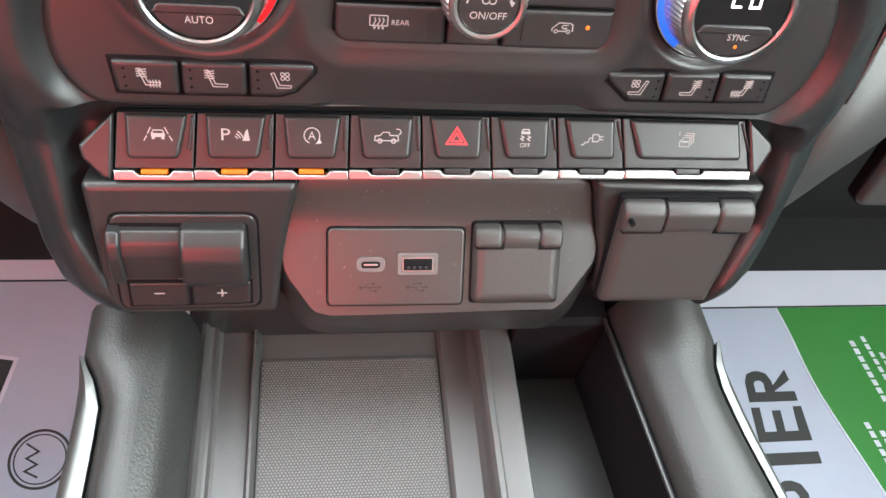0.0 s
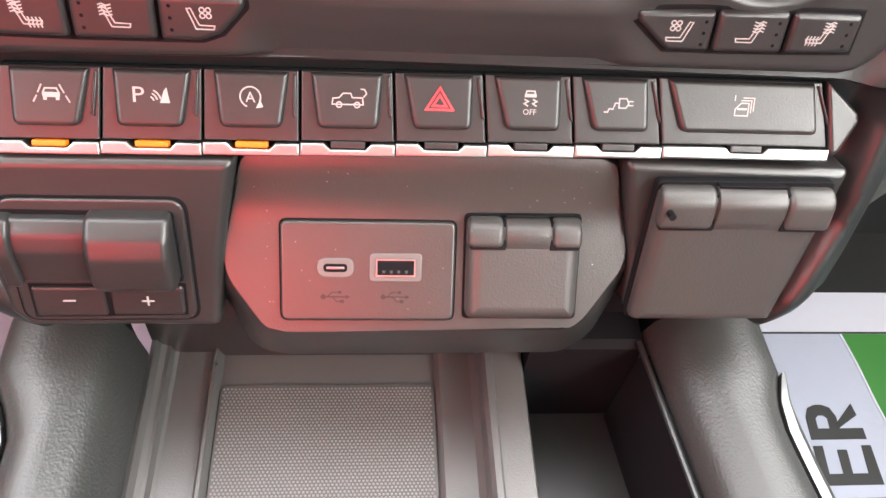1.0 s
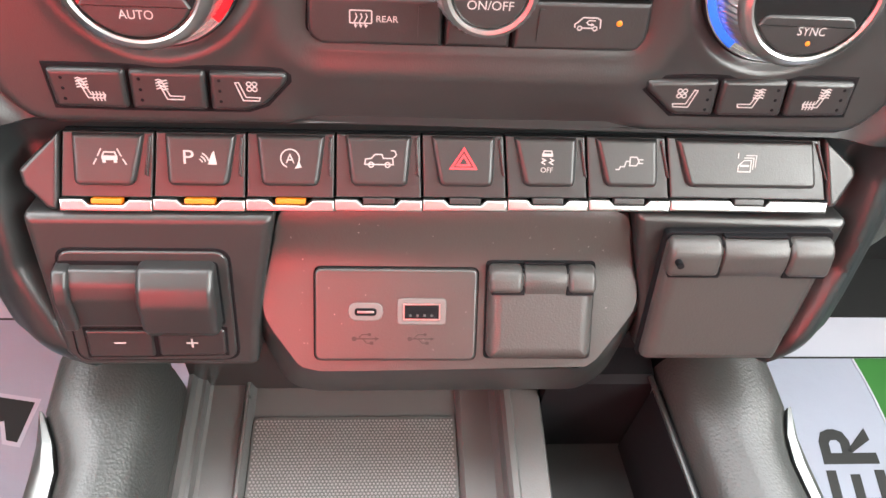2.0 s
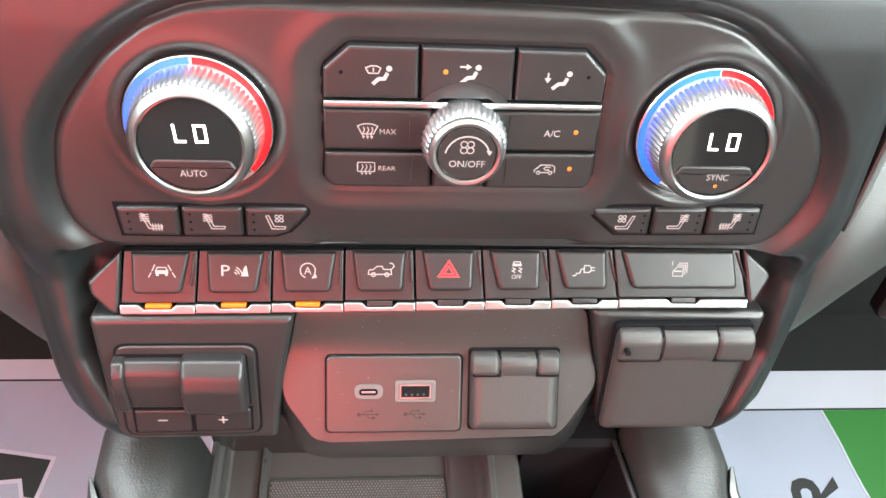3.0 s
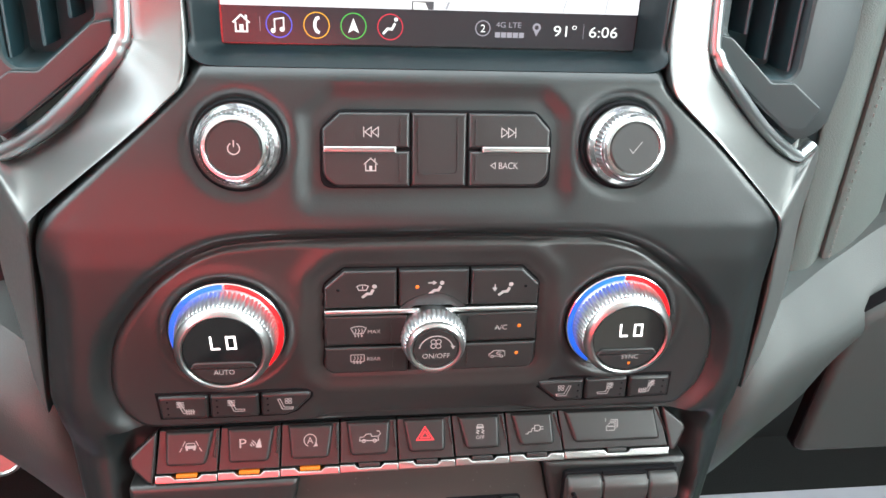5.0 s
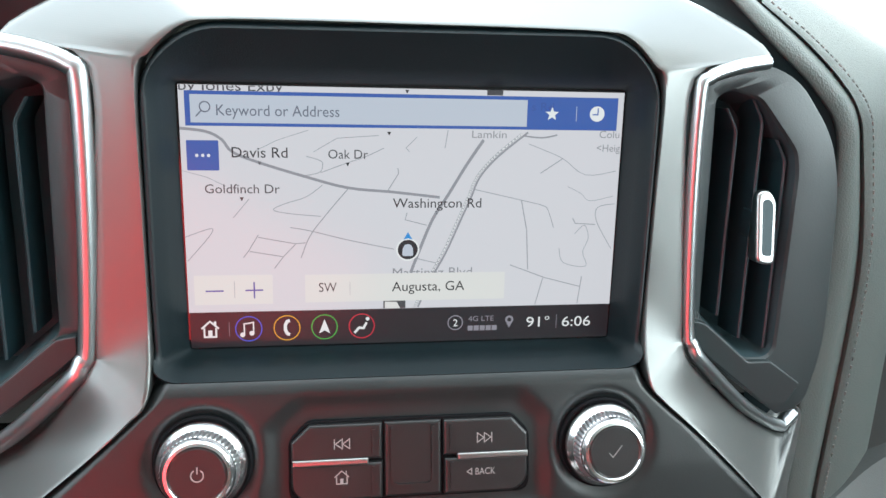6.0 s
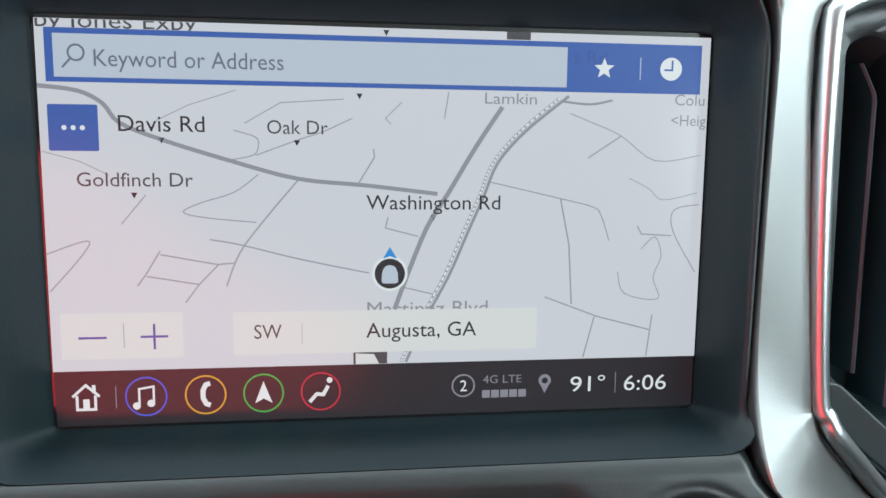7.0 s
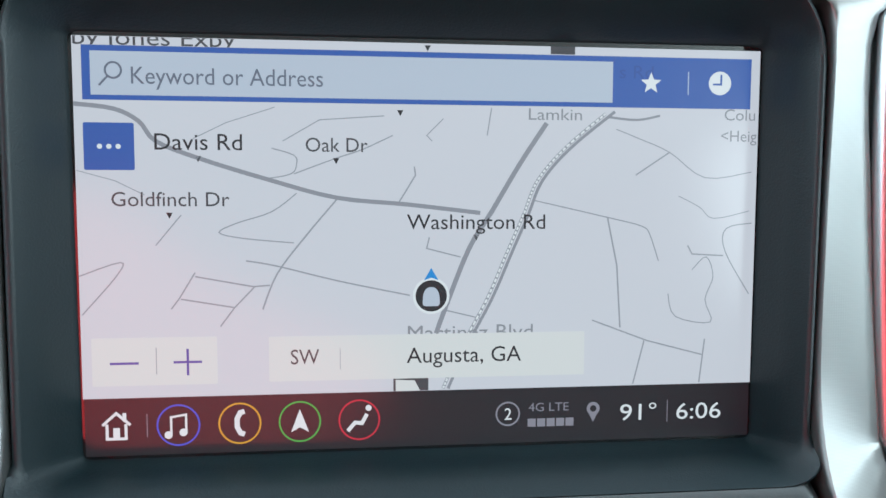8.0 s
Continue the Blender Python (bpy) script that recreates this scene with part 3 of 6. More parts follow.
part("heading", lettering("SW", -36.7, 22.6, 7.2, 3.9, 0.2, 0.26), L_SOFT, place)
part("divider", fill(bmesh.new(), box2(-24.2, 21, -24.05, 26.6), 0.2, 0.26), L_ROAD, place)
part("place_name", lettering("Augusta, GA", -6.9, 22.3, 30.4, 4.1, 0.2, 0.26), L_TEXT, place)
pin = part("position_mark", fill(bmesh.new(), circle(-0.5, 39.9, 4.8, 40), 0.1, 0.16), L_WHITE, screen)
part("disc", fill(bmesh.new(), circle(-0.5, 39.9, 4.1, 40), 0.16, 0.22), L_TEXT, pin)
part("disc_middle", fill(bmesh.new(), rounded([(-2.8, 37.2), (1.8, 37.2), (1.6, 40.6), (0.6, 42.2), (-1.6, 42.2), (-2.6, 40.6)], 1.0), 0.22, 0.26), L_FIELD, pin)
part("heading_arrow", fill(bmesh.new(), [(-2.4, 44.0), (-0.5, 44.7), (1.4, 44.0), (-0.5, 47.2)], 0.16, 0.22), L_CYAN, pin)

# status bar
bar_w0, bar_w1 = 0.0, 0.08
bm = bmesh.new()
stroke(bm, [(-83.7, 7.9), (-80.3, 11.0), (-76.9, 7.9)], 0.7, bar_w0, bar_w1)
stroke(bm, [(-82.6, 8.2), (-82.6, 4.4), (-78.0, 4.4), (-78.0, 8.2)], 0.7, bar_w0, bar_w1)
stroke(bm, [(-78.3, 11.0), (-78.3, 8.9)], 0.9, bar_w0, bar_w1)
fill(bm, box2(-81.1, 4.3, -79.5, 7.2), bar_w0, bar_w1)
part("home_icon", bm, L_WHITE, screen)
part("divider", fill(bmesh.new(), box2(-72.9, 4.6, -72.7, 10.6), bar_w0, bar_w1), L_GREY, screen)
for u, mat in ((-65.1, L_RB), (-49.8, L_RY), (-34.6, L_RG), (-19.3, L_RR)):
    part("app_ring", stroke(bmesh.new(), circle(u, 7.5, 5.2, 48), 0.42, bar_w0, bar_w1, True), mat, screen)
bm = stroke(bmesh.new(), [(-66.9, 5.0), (-66.9, 9.6), (-63.2, 10.2), (-63.2, 5.6)], 0.55, bar_w0, bar_w1)
fill(bm, circle(-67.6, 5.0, 1.0, 16), bar_w0, bar_w1)
part("music_icon", fill(bm, circle(-63.9, 5.6, 1.0, 16), bar_w0, bar_w1), L_WHITE, screen)
part("phone_icon", stroke(bmesh.new(), [(-48.6, 10.6), (-49.7, 10.3), (-50.5, 8.7), (-50.5, 6.6), (-49.7, 5.0), (-48.6, 4.6)], 1.3, bar_w0, bar_w1), L_WHITE, screen)
part("navigation_icon", fill(bmesh.new(), [(-34.6, 10.8), (-36.9, 4.7), (-34.6, 6.0), (-32.3, 4.7)], bar_w0, bar_w1), L_WHITE, screen)
bm = stroke(bmesh.new(), [(-22.3, 4.6), (-20.4, 6.8), (-18.6, 6.6), (-17.3, 9.0)], 1.0, bar_w0, bar_w1)
part("seat_icon", fill(bm, circle(-16.9, 10.6, 0.8, 16), bar_w0, bar_w1), L_WHITE, screen)
bm = stroke(bmesh.new(), circle(20.1, 7.9, 3.1, 32), 0.45, bar_w0, bar_w1, True)
part("profile_ring", bm, L_GREY, screen)
for text, u, v, width, cap, mat in [("2", 19.2, 6.3, 1.9, 3.2, L_WHITE), ("4G LTE", 25.7, 8.4, 11.0, 2.3, L_GREY), ("91°", 51.0, 5.2, 10.2, 4.5, L_WHITE), ("6:06", 66.9, 5.1, 12.7, 4.5, L_WHITE)]:
    part("status_text", lettering(text, u, v, width, cap, 0, 0.08), mat, screen)
for k in range(5):
    bm = fill(bmesh.new(), box2(25.5 + 2.6 * k, 4.2, 27.7 + 2.6 * k, 6.4), bar_w0, bar_w1)
    part("signal_block", bm, L_GREY, screen)
bm = stroke(bmesh.new(), circle(43.5, 8.7, 1.35, 24), 0.9, bar_w0, bar_w1, True)
part("place_icon", fill(bm, [(42.2, 7.6), (44.8, 7.6), (43.5, 5.0)], bar_w0, bar_w1), L_GREY, screen)
part("divider", fill(bmesh.new(), box2(64.2, 4.4, 64.4, 10.6), bar_w0, bar_w1), L_GREY, screen)

# ---- controls ----


def icon(name, parent, mat, w, lines=(), fills=(), width=0.45, at_uv=(0, 0), k=1.0, flip=False, label=""):
    """A printed symbol: lines and filled shapes round (0, 0), in millimetres."""
    bm = bmesh.new()
    f = -1 if flip else 1
    put = lambda p: [(at_uv[0] + f * q[0] * k, at_uv[1] + q[1] * k) for q in p]
    for p, *closed in lines:
        stroke(bm, put(p), width, w, w + 0.06, bool(closed))
    for p in fills:
        fill(bm, put(p), w, w + 0.07)
    return part(name, bm, mat, parent, label, smooth=0)


def word(name, text, parent, mat, u, v, width, cap, w):
    return part(name, lettering(text, u - width / 2, v - cap / 2, width, cap, w, w + 0.06), mat, parent, smooth=0)


def knob_small(name, u, v, label):
    k = thing(name, U_M @ Matrix.Translation((u * MM, v * MM, 0)), label, "knob", "audio knobs")
    part("collar", lathe([(18.6, -3.0), (18.4, -1.2), (17.6, -0.6), (16.5, -1.5)], 64), M_DARK, k)
    part("flange", lathe([(16.4, -2), (16.8, 1.0), (16.7, 2.4), (16.2, 3.2), (15.0, 4.4), (14.4, 5.2)], 96), M_CHROME, k, "polished chrome flange")
    part("grip", lathe([(14.5, 4.6), (14.3, 5.2), (13.5, 9.6), (13.2, 10.2)], 288, knurl={1: 0.32, 2: 0.34}), M_GRIP, k, "knurled chrome grip", smooth=75)
    part("rim", lathe([(13.0, 9.8), (13.5, 10.6), (13.1, 11.8), (11.9, 13.0), (10.8, 13.2), (10.2, 12.4)], 72), M_CHROME, k)
    cap = part("cap", lathe([(10.2, 10.0), (10.2, 12.4), (9.7, 12.8), (5.0, 12.75), (0.2, 12.7)], 64), M_KEY, k)
    return k, cap


k, cap = knob_small("volume_knob", -80.5, 9.5, "chrome volume knob with a black power button cap")
icon("power_icon", cap, M_PRINT, 12.8, [(circle(0, 0, 2.2, 20, 120, 420),), ([(0, 0.6), (0, 3.2)],)], width=0.45)
k, cap = knob_small("tuning_knob", 77.2, 10.2, "chrome tuning knob with a black check mark cap")
icon("check_icon", cap, M_PRINT, 12.8, [([(-2.4, -0.2), (-0.9, -2.0), (2.8, 2.6)],)], width=0.3)

# audio keys
audio = thing("audio_key_panel", U_M, "black media keys with thin chrome bars", "control panel")
GROUP = rounded([(-48.3, -7.2), (45.6, -7.2), (45.6, 16.5), (39, 23.6), (-41, 23.6), (-48.3, 16.5)], [5, 5, 2.5, 2.5, 2.5, 2.5], 4)
part("surround", slab(inset(GROUP, -0.5), -6, -0.8, 0.4), M_DARK, audio)


def key(name, p, parent, w1=1.4, edge=1.1, r=0.5, mat=None, label="", tilt=None):
    p = rounded(p, max(r, 0.3), 3)
    return part(name, slab(drawn_in(p, 0.28), -4, w1, edge, 4, tilt=tilt), mat or M_KEY, parent, label)


kl1 = key("key", [(-48, 8.6), (-12.7, 8.6), (-12.7, 23.2), (-40.8, 23.2), (-48, 16.4)], audio)
kl2 = key("key", rounded([(-48, 7.9), (-48, -2.4), (-43.4, -6.9), (-12.6, -6.9), (-12.6, 7.9)], [0.3, 3, 3, 0.5, 0.3]), audio, r=0)
kr1 = key("key", [(10.8, 8.6), (45.2, 8.6), (45.2, 16.4), (38.8, 23.2), (10.8, 23.2)], audio)
kr2 = key("key", rounded([(11.2, 7.9), (11.2, -6.9), (40.4, -6.9), (45.2, -2.4), (45.2, 7.9)], [0.3, 0.5, 3, 3, 0.3]), audio, r=0)
km = key("blank_key", box2(-12.3, -6.9, 10.6, 23.2), audio, w1=0.6)
bm = bmesh.new()
stroke(bm, [(-9.2, 20.6), (-9.0, 0.5), (-8.4, -1.4), (-6.8, -2.2), (5.2, -2.0), (6.6, -1.2), (7.0, 0.5), (6.9, 20.6)], 1.0, 0.3, 1.25)
part("key_edge", bm, M_KEY, km)
part("chrome_bar", slab(box2(-47.3, 7.1, -18.3, 9.6, 0.4), -2, 2.2, 0.6), M_BRUSHED, audio, "thin chrome bar")
part("chrome_bar", slab(box2(16.6, 7.1, 45.0, 9.6, 0.4), -2, 2.2, 0.6), M_BRUSHED, audio, "thin chrome bar")
tri = lambda u, s: [(u, 1.9), (u + 2.6 * s, 0), (u, -1.9)]
icon("skip_back_icon", kl1, M_PRINT, 1.4, [(tri(0.2, -1), 1), (tri(3.0, -1), 1), ([(-2.8, 2.0), (-2.8, -2.0)],)], at_uv=(-28.5, 15.3), width=0.35)
icon("skip_on_icon", kr1, M_PRINT, 1.4, [(tri(-3.0, 1), 1), (tri(-0.2, 1), 1), ([(2.8, 2.0), (2.8, -2.0)],)], at_uv=(27.6, 15.3), width=0.35)
HOUSE = [([(-2.8, 0.1), (0, 2.6), (2.8, 0.1)],), ([(-2.0, 0.4), (-2.0, -2.4), (2.0, -2.4), (2.0, 0.4)],), ([(1.7, 2.6), (1.7, 1.2)],)]
icon("home_icon", kl2, M_PRINT, 1.4, HOUSE, [box2(-0.6, -2.4, 0.6, -0.4)], at_uv=(-28.6, 2.2), width=0.4)
icon("back_arrow", kr2, M_PRINT, 1.4, [([(-1.2, 0), (0.7, 1.2), (0.7, -1.2)], 1)], at_uv=(21.6, 1.9), width=0.3)
word("back_word", "BACK", kr2, M_PRINT, 27.8, 1.9, 8.0, 2.7, 1.4)
for p, q in ((kl1, [(-16.2, 20.5), (-16.2, 10.6)]), (kl2, [(-16.4, 6.2), (-16.4, -4.2)]), (kr1, [(14.2, 20.5), (14.2, 10.6)]), (kr2, [(14.4, 6.2), (14.4, -4.2)])):
    part("key_edge", stroke(bmesh.new(), q, 1.2, 1.0, 1.9), M_KEY, p)

# climate panel: moulded face with dishes round its knobs
climate = thing("climate_panel", C_M, "charcoal climate control panel with black keys and white symbols", "control panel")
KNOBS = [(-90.4, 10.2), (85.6, 11.2)]
KEY_AREA = rounded([(-49.6, -8.6), (-46.4, -12.1), (45.2, -11.6), (47.7, -7.5), (46.2, 33.3), (38, 41.2), (-40.3, 41), (-49, 33)], 2, 3)


def climate_depth(u, v):
    d = inside_distance(CLIMATE, u, v)
    w = -2.2 * (1 - smoothstep(0, 2.5, -d))
    w -= 3.5 * smoothstep(-26, -41, v) * (1 - smoothstep(44, 57, abs(u + 2)))
    for ku, kv in KNOBS:
        r = math.hypot(u - ku, v - kv)
        w += 0.7 * math.exp(-((r - 29.5) / 2.6) ** 2) - 1.6 * (1 - smoothstep(25.5, 28.5, r))
    dk = inside_distance(KEY_AREA, u, v)
    w += 1.1 * math.exp(-((dk - 9) / 4.5) ** 2) - 0.8 * (1 - smoothstep(0.3, 1.2, dk))
    return w


def spans(poly, n):
    vs = [q[1] for q in poly]
    v0, v1 = min(vs) + 0.05, max(vs) - 0.05
    out = []
    for i in range(n + 1):
        v = v0 + (v1 - v0) * i / n
        us = []
        for (ax, ay), (bx, by) in zip(poly, poly[1:] + poly[:1]):
            if (ay > v) != (by > v):
                us.append(ax + (bx - ax) * (v - ay) / (by - ay))
        out.append((v, min(us), max(us)))
    return out


part("faceplate", sheet(spans(CLIMATE, 78), climate_depth, 150, back=-5), M_PANEL, climate, smooth=60)
part("key_well", slab(inset(KEY_AREA, -0.3), -5, -0.6, 0.2), M_DARK, climate)


def hvac(p, w1=2.4, r=0.6, mat=None):
    return key("key", p, climate, w1, 1.2, r)


h1 = hvac([(-48.7, 22.0), (-16.9, 22.4), (-17.2, 40.7), (-40.1, 40.7), (-48.5, 32.8)])
h2 = hvac([(-16.4, 22.4), (14.8, 22.6), (14.2, 40.8), (-16.7, 40.7)])
h3 = hvac([(15.3, 22.6), (45.9, 22.8), (45.8, 33.1), (37.8, 40.8), (14.7, 40.8)])
h4 = hvac([(-48.9, 3.0), (-12, 3.2), (-12, 18.9), (-48.9, 18.7)])
h5 = hvac(rounded([(-48.9, 2.5), (-49.2, -8.3), (-46.0, -11.7), (-11.4, -11.6), (-11.4, 2.7)], [0.5, 2, 2, 0.5, 0.5]), r=0)
h6 = hvac([(9, 3.5), (46.9, 4.0), (46.4, 19.6), (9, 19.2)])
h7 = hvac(rounded([(8.4, 3.0), (8.4, -11.5), (44.8, -11.2), (47.3, -7.3), (46.9, 3.5)], [0.5, 0.5, 2, 2, 0.5]), r=0)
hvac(box2(-11.0, -11.6, 8.0, 2.4), 1.6)
part("chrome_strip", slab(rounded([(-48.5, 19.1), (45.8, 20.0), (45.8, 22.3), (-48.5, 21.6)], 0.4, 3), -3, 3.2, 0.9), M_BRUSHED, climate, "bright chrome strip")
part("knob_bulge", arc_band(-1.2, 10.3, 15.5, 19.0, 35, 145, 2.0, 2.75, 24), M_KEY, h2)
# symbols
W1 = 2.4
def guy(parent, u, v):
    bm = bmesh.new()
    stroke(bm, [(u - 2.6, v - 2.9), (u - 0.6, v - 1.1), (u + 1.2, v - 1.0), (u + 2.2, v + 1.0)], 1.25, W1, W1 + 0.06)
    fill(bm, circle(u + 2.7, v + 2.5, 1.0, 14), W1, W1 + 0.06)
    return bm
bm = guy(h1, -29.6, 30.6)
stroke(bm, [(-34.5, 33.2), (-32.8, 33.9), (-31.0, 33.9), (-29.6, 33.2), (-30.4, 31.4), (-33.6, 31.4)], 0.4, W1, W1 + 0.06, True)
stroke(bm, [(-32.0, 33.3), (-32.0, 31.9)], 0.4, W1, W1 + 0.06)
part("defrost_feet_icon", bm, M_PRINT, h1, smooth=0)
bm = guy(h2, -0.4, 31.8)
stroke(bm, [(-3.8, 34.4), (-1.2, 34.4)], 0.6, W1, W1 + 0.06)
fill(bm, [(-1.6, 35.5), (0.1, 34.4), (-1.6, 33.3)], W1, W1 + 0.06)
part("face_vent_icon", bm, M_PRINT, h2, smooth=0)
bm = guy(h3, 30.2, 30.5)
stroke(bm, [(25.8, 33.2), (25.8, 31.0)], 0.6, W1, W1 + 0.06)
fill(bm, [(24.6, 31.4), (27.0, 31.4), (25.8, 29.6)], W1, W1 + 0.06)
part("floor_vent_icon", bm, M_PRINT, h3, smooth=0)
def led(parent, u, v, r=0.85, mat=None, w=W1):
    return part("indicator", lathe([(r, w - 0.5), (r, w + 0.05), (r * 0.8, w + 0.18), (0.05, w + 0.2)], 18, u, v), mat or M_AMBER, parent, "lit amber indicator" if mat is None else "")
led(h2, -8.4, 32.5)
led(h1, -42.5, 31.5, 0.7, M_DARK)
led(h3, 39.5, 32.0, 0.7, M_DARK)
bm = bmesh.new()
stroke(bm, [(-37.2, 12.5), (-35.6, 13.2), (-33.8, 13.4), (-32.0, 13.2), (-30.4, 12.5), (-31.8, 9.6), (-35.8, 9.6)], 0.36, W1, W1 + 0.06, True)
for q in (-35.2, -33.8, -32.4):
    stroke(bm, [(q, 12.1), (q + 0.35, 11.0), (q - 0.35, 9.6), (q, 8.3)], 0.34, W1, W1 + 0.08)
    fill(bm, [(q - 0.5, 8.7), (q + 0.5, 8.7), (q, 7.7)], W1, W1 + 0.08)
part("front_defrost_icon", bm, M_PRINT, h4, smooth=0)
word("max_word", "MAX", h4, M_PRINT, -26.9, 10.6, 5.6, 1.9, W1)
bm = stroke(bmesh.new(), box2(-37.3, -5.0, -31.3, -1.4, 0.4), 0.36, W1, W1 + 0.06, True)
for q in (-35.7, -34.3, -32.9):
    stroke(bm, [(q, -2.2), (q + 0.35, -3.2), (q - 0.35, -4.6), (q, -5.8)], 0.32, W1, W1 + 0.08)
    fill(bm, [(q - 0.5, -5.5), (q + 0.5, -5.5), (q, -6.4)], W1, W1 + 0.08)
part("rear_defrost_icon", bm, M_PRINT, h5, smooth=0)
word("rear_word", "REAR", h5, M_PRINT, -27.0, -3.6, 6.0, 1.8, W1)
word("ac_word", "A/C", h6, M_PRINT, 29.9, 11.2, 5.6, 2.5, W1)
led(h6, 38.3, 11.8)
bm = stroke(bmesh.new(), [(25.6, -4.2), (25.5, -3.2), (26.4, -2.5), (27.6, -1.2), (31.6, -1.2), (32.7, -1.8), (32.9, -4.2)], 0.36, W1, W1 + 0.06)
for q in (27.0, 31.4):
    stroke(bm, circle(q, -4.3, 0.6, 12), 0.32, W1, W1 + 0.07, True)
stroke(bm, [(27.7, -4.2), (30.7, -4.2)], 0.36, W1, W1 + 0.06)
stroke(bm, [(31.2, -2.0), (29.4, -2.0), (28.9, -2.6), (29.4, -3.2), (30.4, -3.2)], 0.34, W1, W1 + 0.08)
fill(bm, [(30.2, -2.7), (30.2, -3.7), (31.1, -3.2)], W1, W1 + 0.09)
part("recirculation_icon", bm, M_PRINT, h7, smooth=0)
led(h7, 38.2, -2.6)
for p, q in ((h4, (-18.8, 5.4, 16.6)), (h5, (-17.8, -8.6, 0.4)), (h6, (15.4, 6.0, 17.2)), (h7, (15.8, -8.4, 0.8))):
    part("key_edge", stroke(bmesh.new(), [(q[0], q[1]), (q[0], q[2])], 1.4, W1 - 0.2, W1 + 0.35), M_KEY, p)

# heated and cooled seat keys
def seat_symbol(parent, u, v, f, fan, cushion, w):
    """A seat seen from the side, with warm waves or a fan beside it."""
    bm = bmesh.new()
    P = lambda pts: [(u + f * a, v + b) for a, b in pts]
    stroke(bm, P([(-3.0, 2.6), (-1.1, -2.9), (3.5, -2.9), (3.8, -1.9), (-0.2, -1.8), (-2.0, 2.8)]), 0.34, w, w + 0.06, True)
    if fan:
        for a, b in ((0.9, 2.4), (2.5, 2.4), (0.9, 0.8), (2.5, 0.8)):
            stroke(bm, P(circle(a, b, 0.66, 10)), 0.32, w, w + 0.08, True)
    else:
        for b in (0.3, 1.2, 2.1, 3.0):
            stroke(bm, P([(-3.7, b), (-2.7, b + 0.35), (-1.6, b - 0.2), (-0.4, b + 0.15)]), 0.36, w, w + 0.08)
    if cushion:
        for a in (0.3, 1.3, 2.3, 3.3):
            stroke(bm, P([(a, -0.9), (a + 0.3, -1.9), (a - 0.1, -2.8), (a + 0.2, -3.8)]), 0.34, w, w + 0.09)
    part("seat_icon", bm, M_PRINT, parent, smooth=0)


SEAT_KEYS = [
    (1, [(-123.2, -21.0), (-122.2, -33.6), (-101.3, -33.8), (-100.9, -20.9)], 0, 1, (-111.2, -27.1), -118.8),
    (1, [(-100.4, -20.9), (-100.8, -33.8), (-78.8, -33.6), (-78.5, -20.8)], 0, 0, (-89.0, -27.0), -97.3),
    (1, [(-78.0, -20.8), (-78.3, -33.6), (-67.5, -33.5), (-62.0, -31.4), (-55.4, -24.0), (-55.2, -20.8)], 1, 0, (-67.4, -26.8), -74.9),
    (-1, [(50.2, -19.6), (50.7, -23.0), (60.4, -31.2), (73.3, -31.2), (72.8, -18.8)], 1, 0, (63.4, -25.1), 70.1),
    (-1, [(73.3, -18.8), (73.8, -31.2), (94.8, -30.9), (94.2, -18.4)], 0, 0, (83.6, -24.7), 91.3),
    (-1, [(94.7, -18.4), (95.3, -30.9), (115.6, -30.2), (115.4, -18.4)], 0, 1, (104.2, -24.1), 112.0)]
for side, p, fan, cushion, spot, dots in SEAT_KEYS:
    part("key_gap", slab(inset(p if area2(p) > 0 else p[::-1], -0.9), -4, 0.5, 0.2), M_DARK, climate)
    kk = key("seat_key", p, climate, 2.2, 1.5, 1.6)
    seat_symbol(kk, *spot, side, fan, cushion, 2.2)
    for j in range(3):
        led(kk, dots, spot[1] + (3.2 if side > 0 else 3.0) - 3.3 * j, 0.55, M_DARK, 2.12)

# temperature knobs


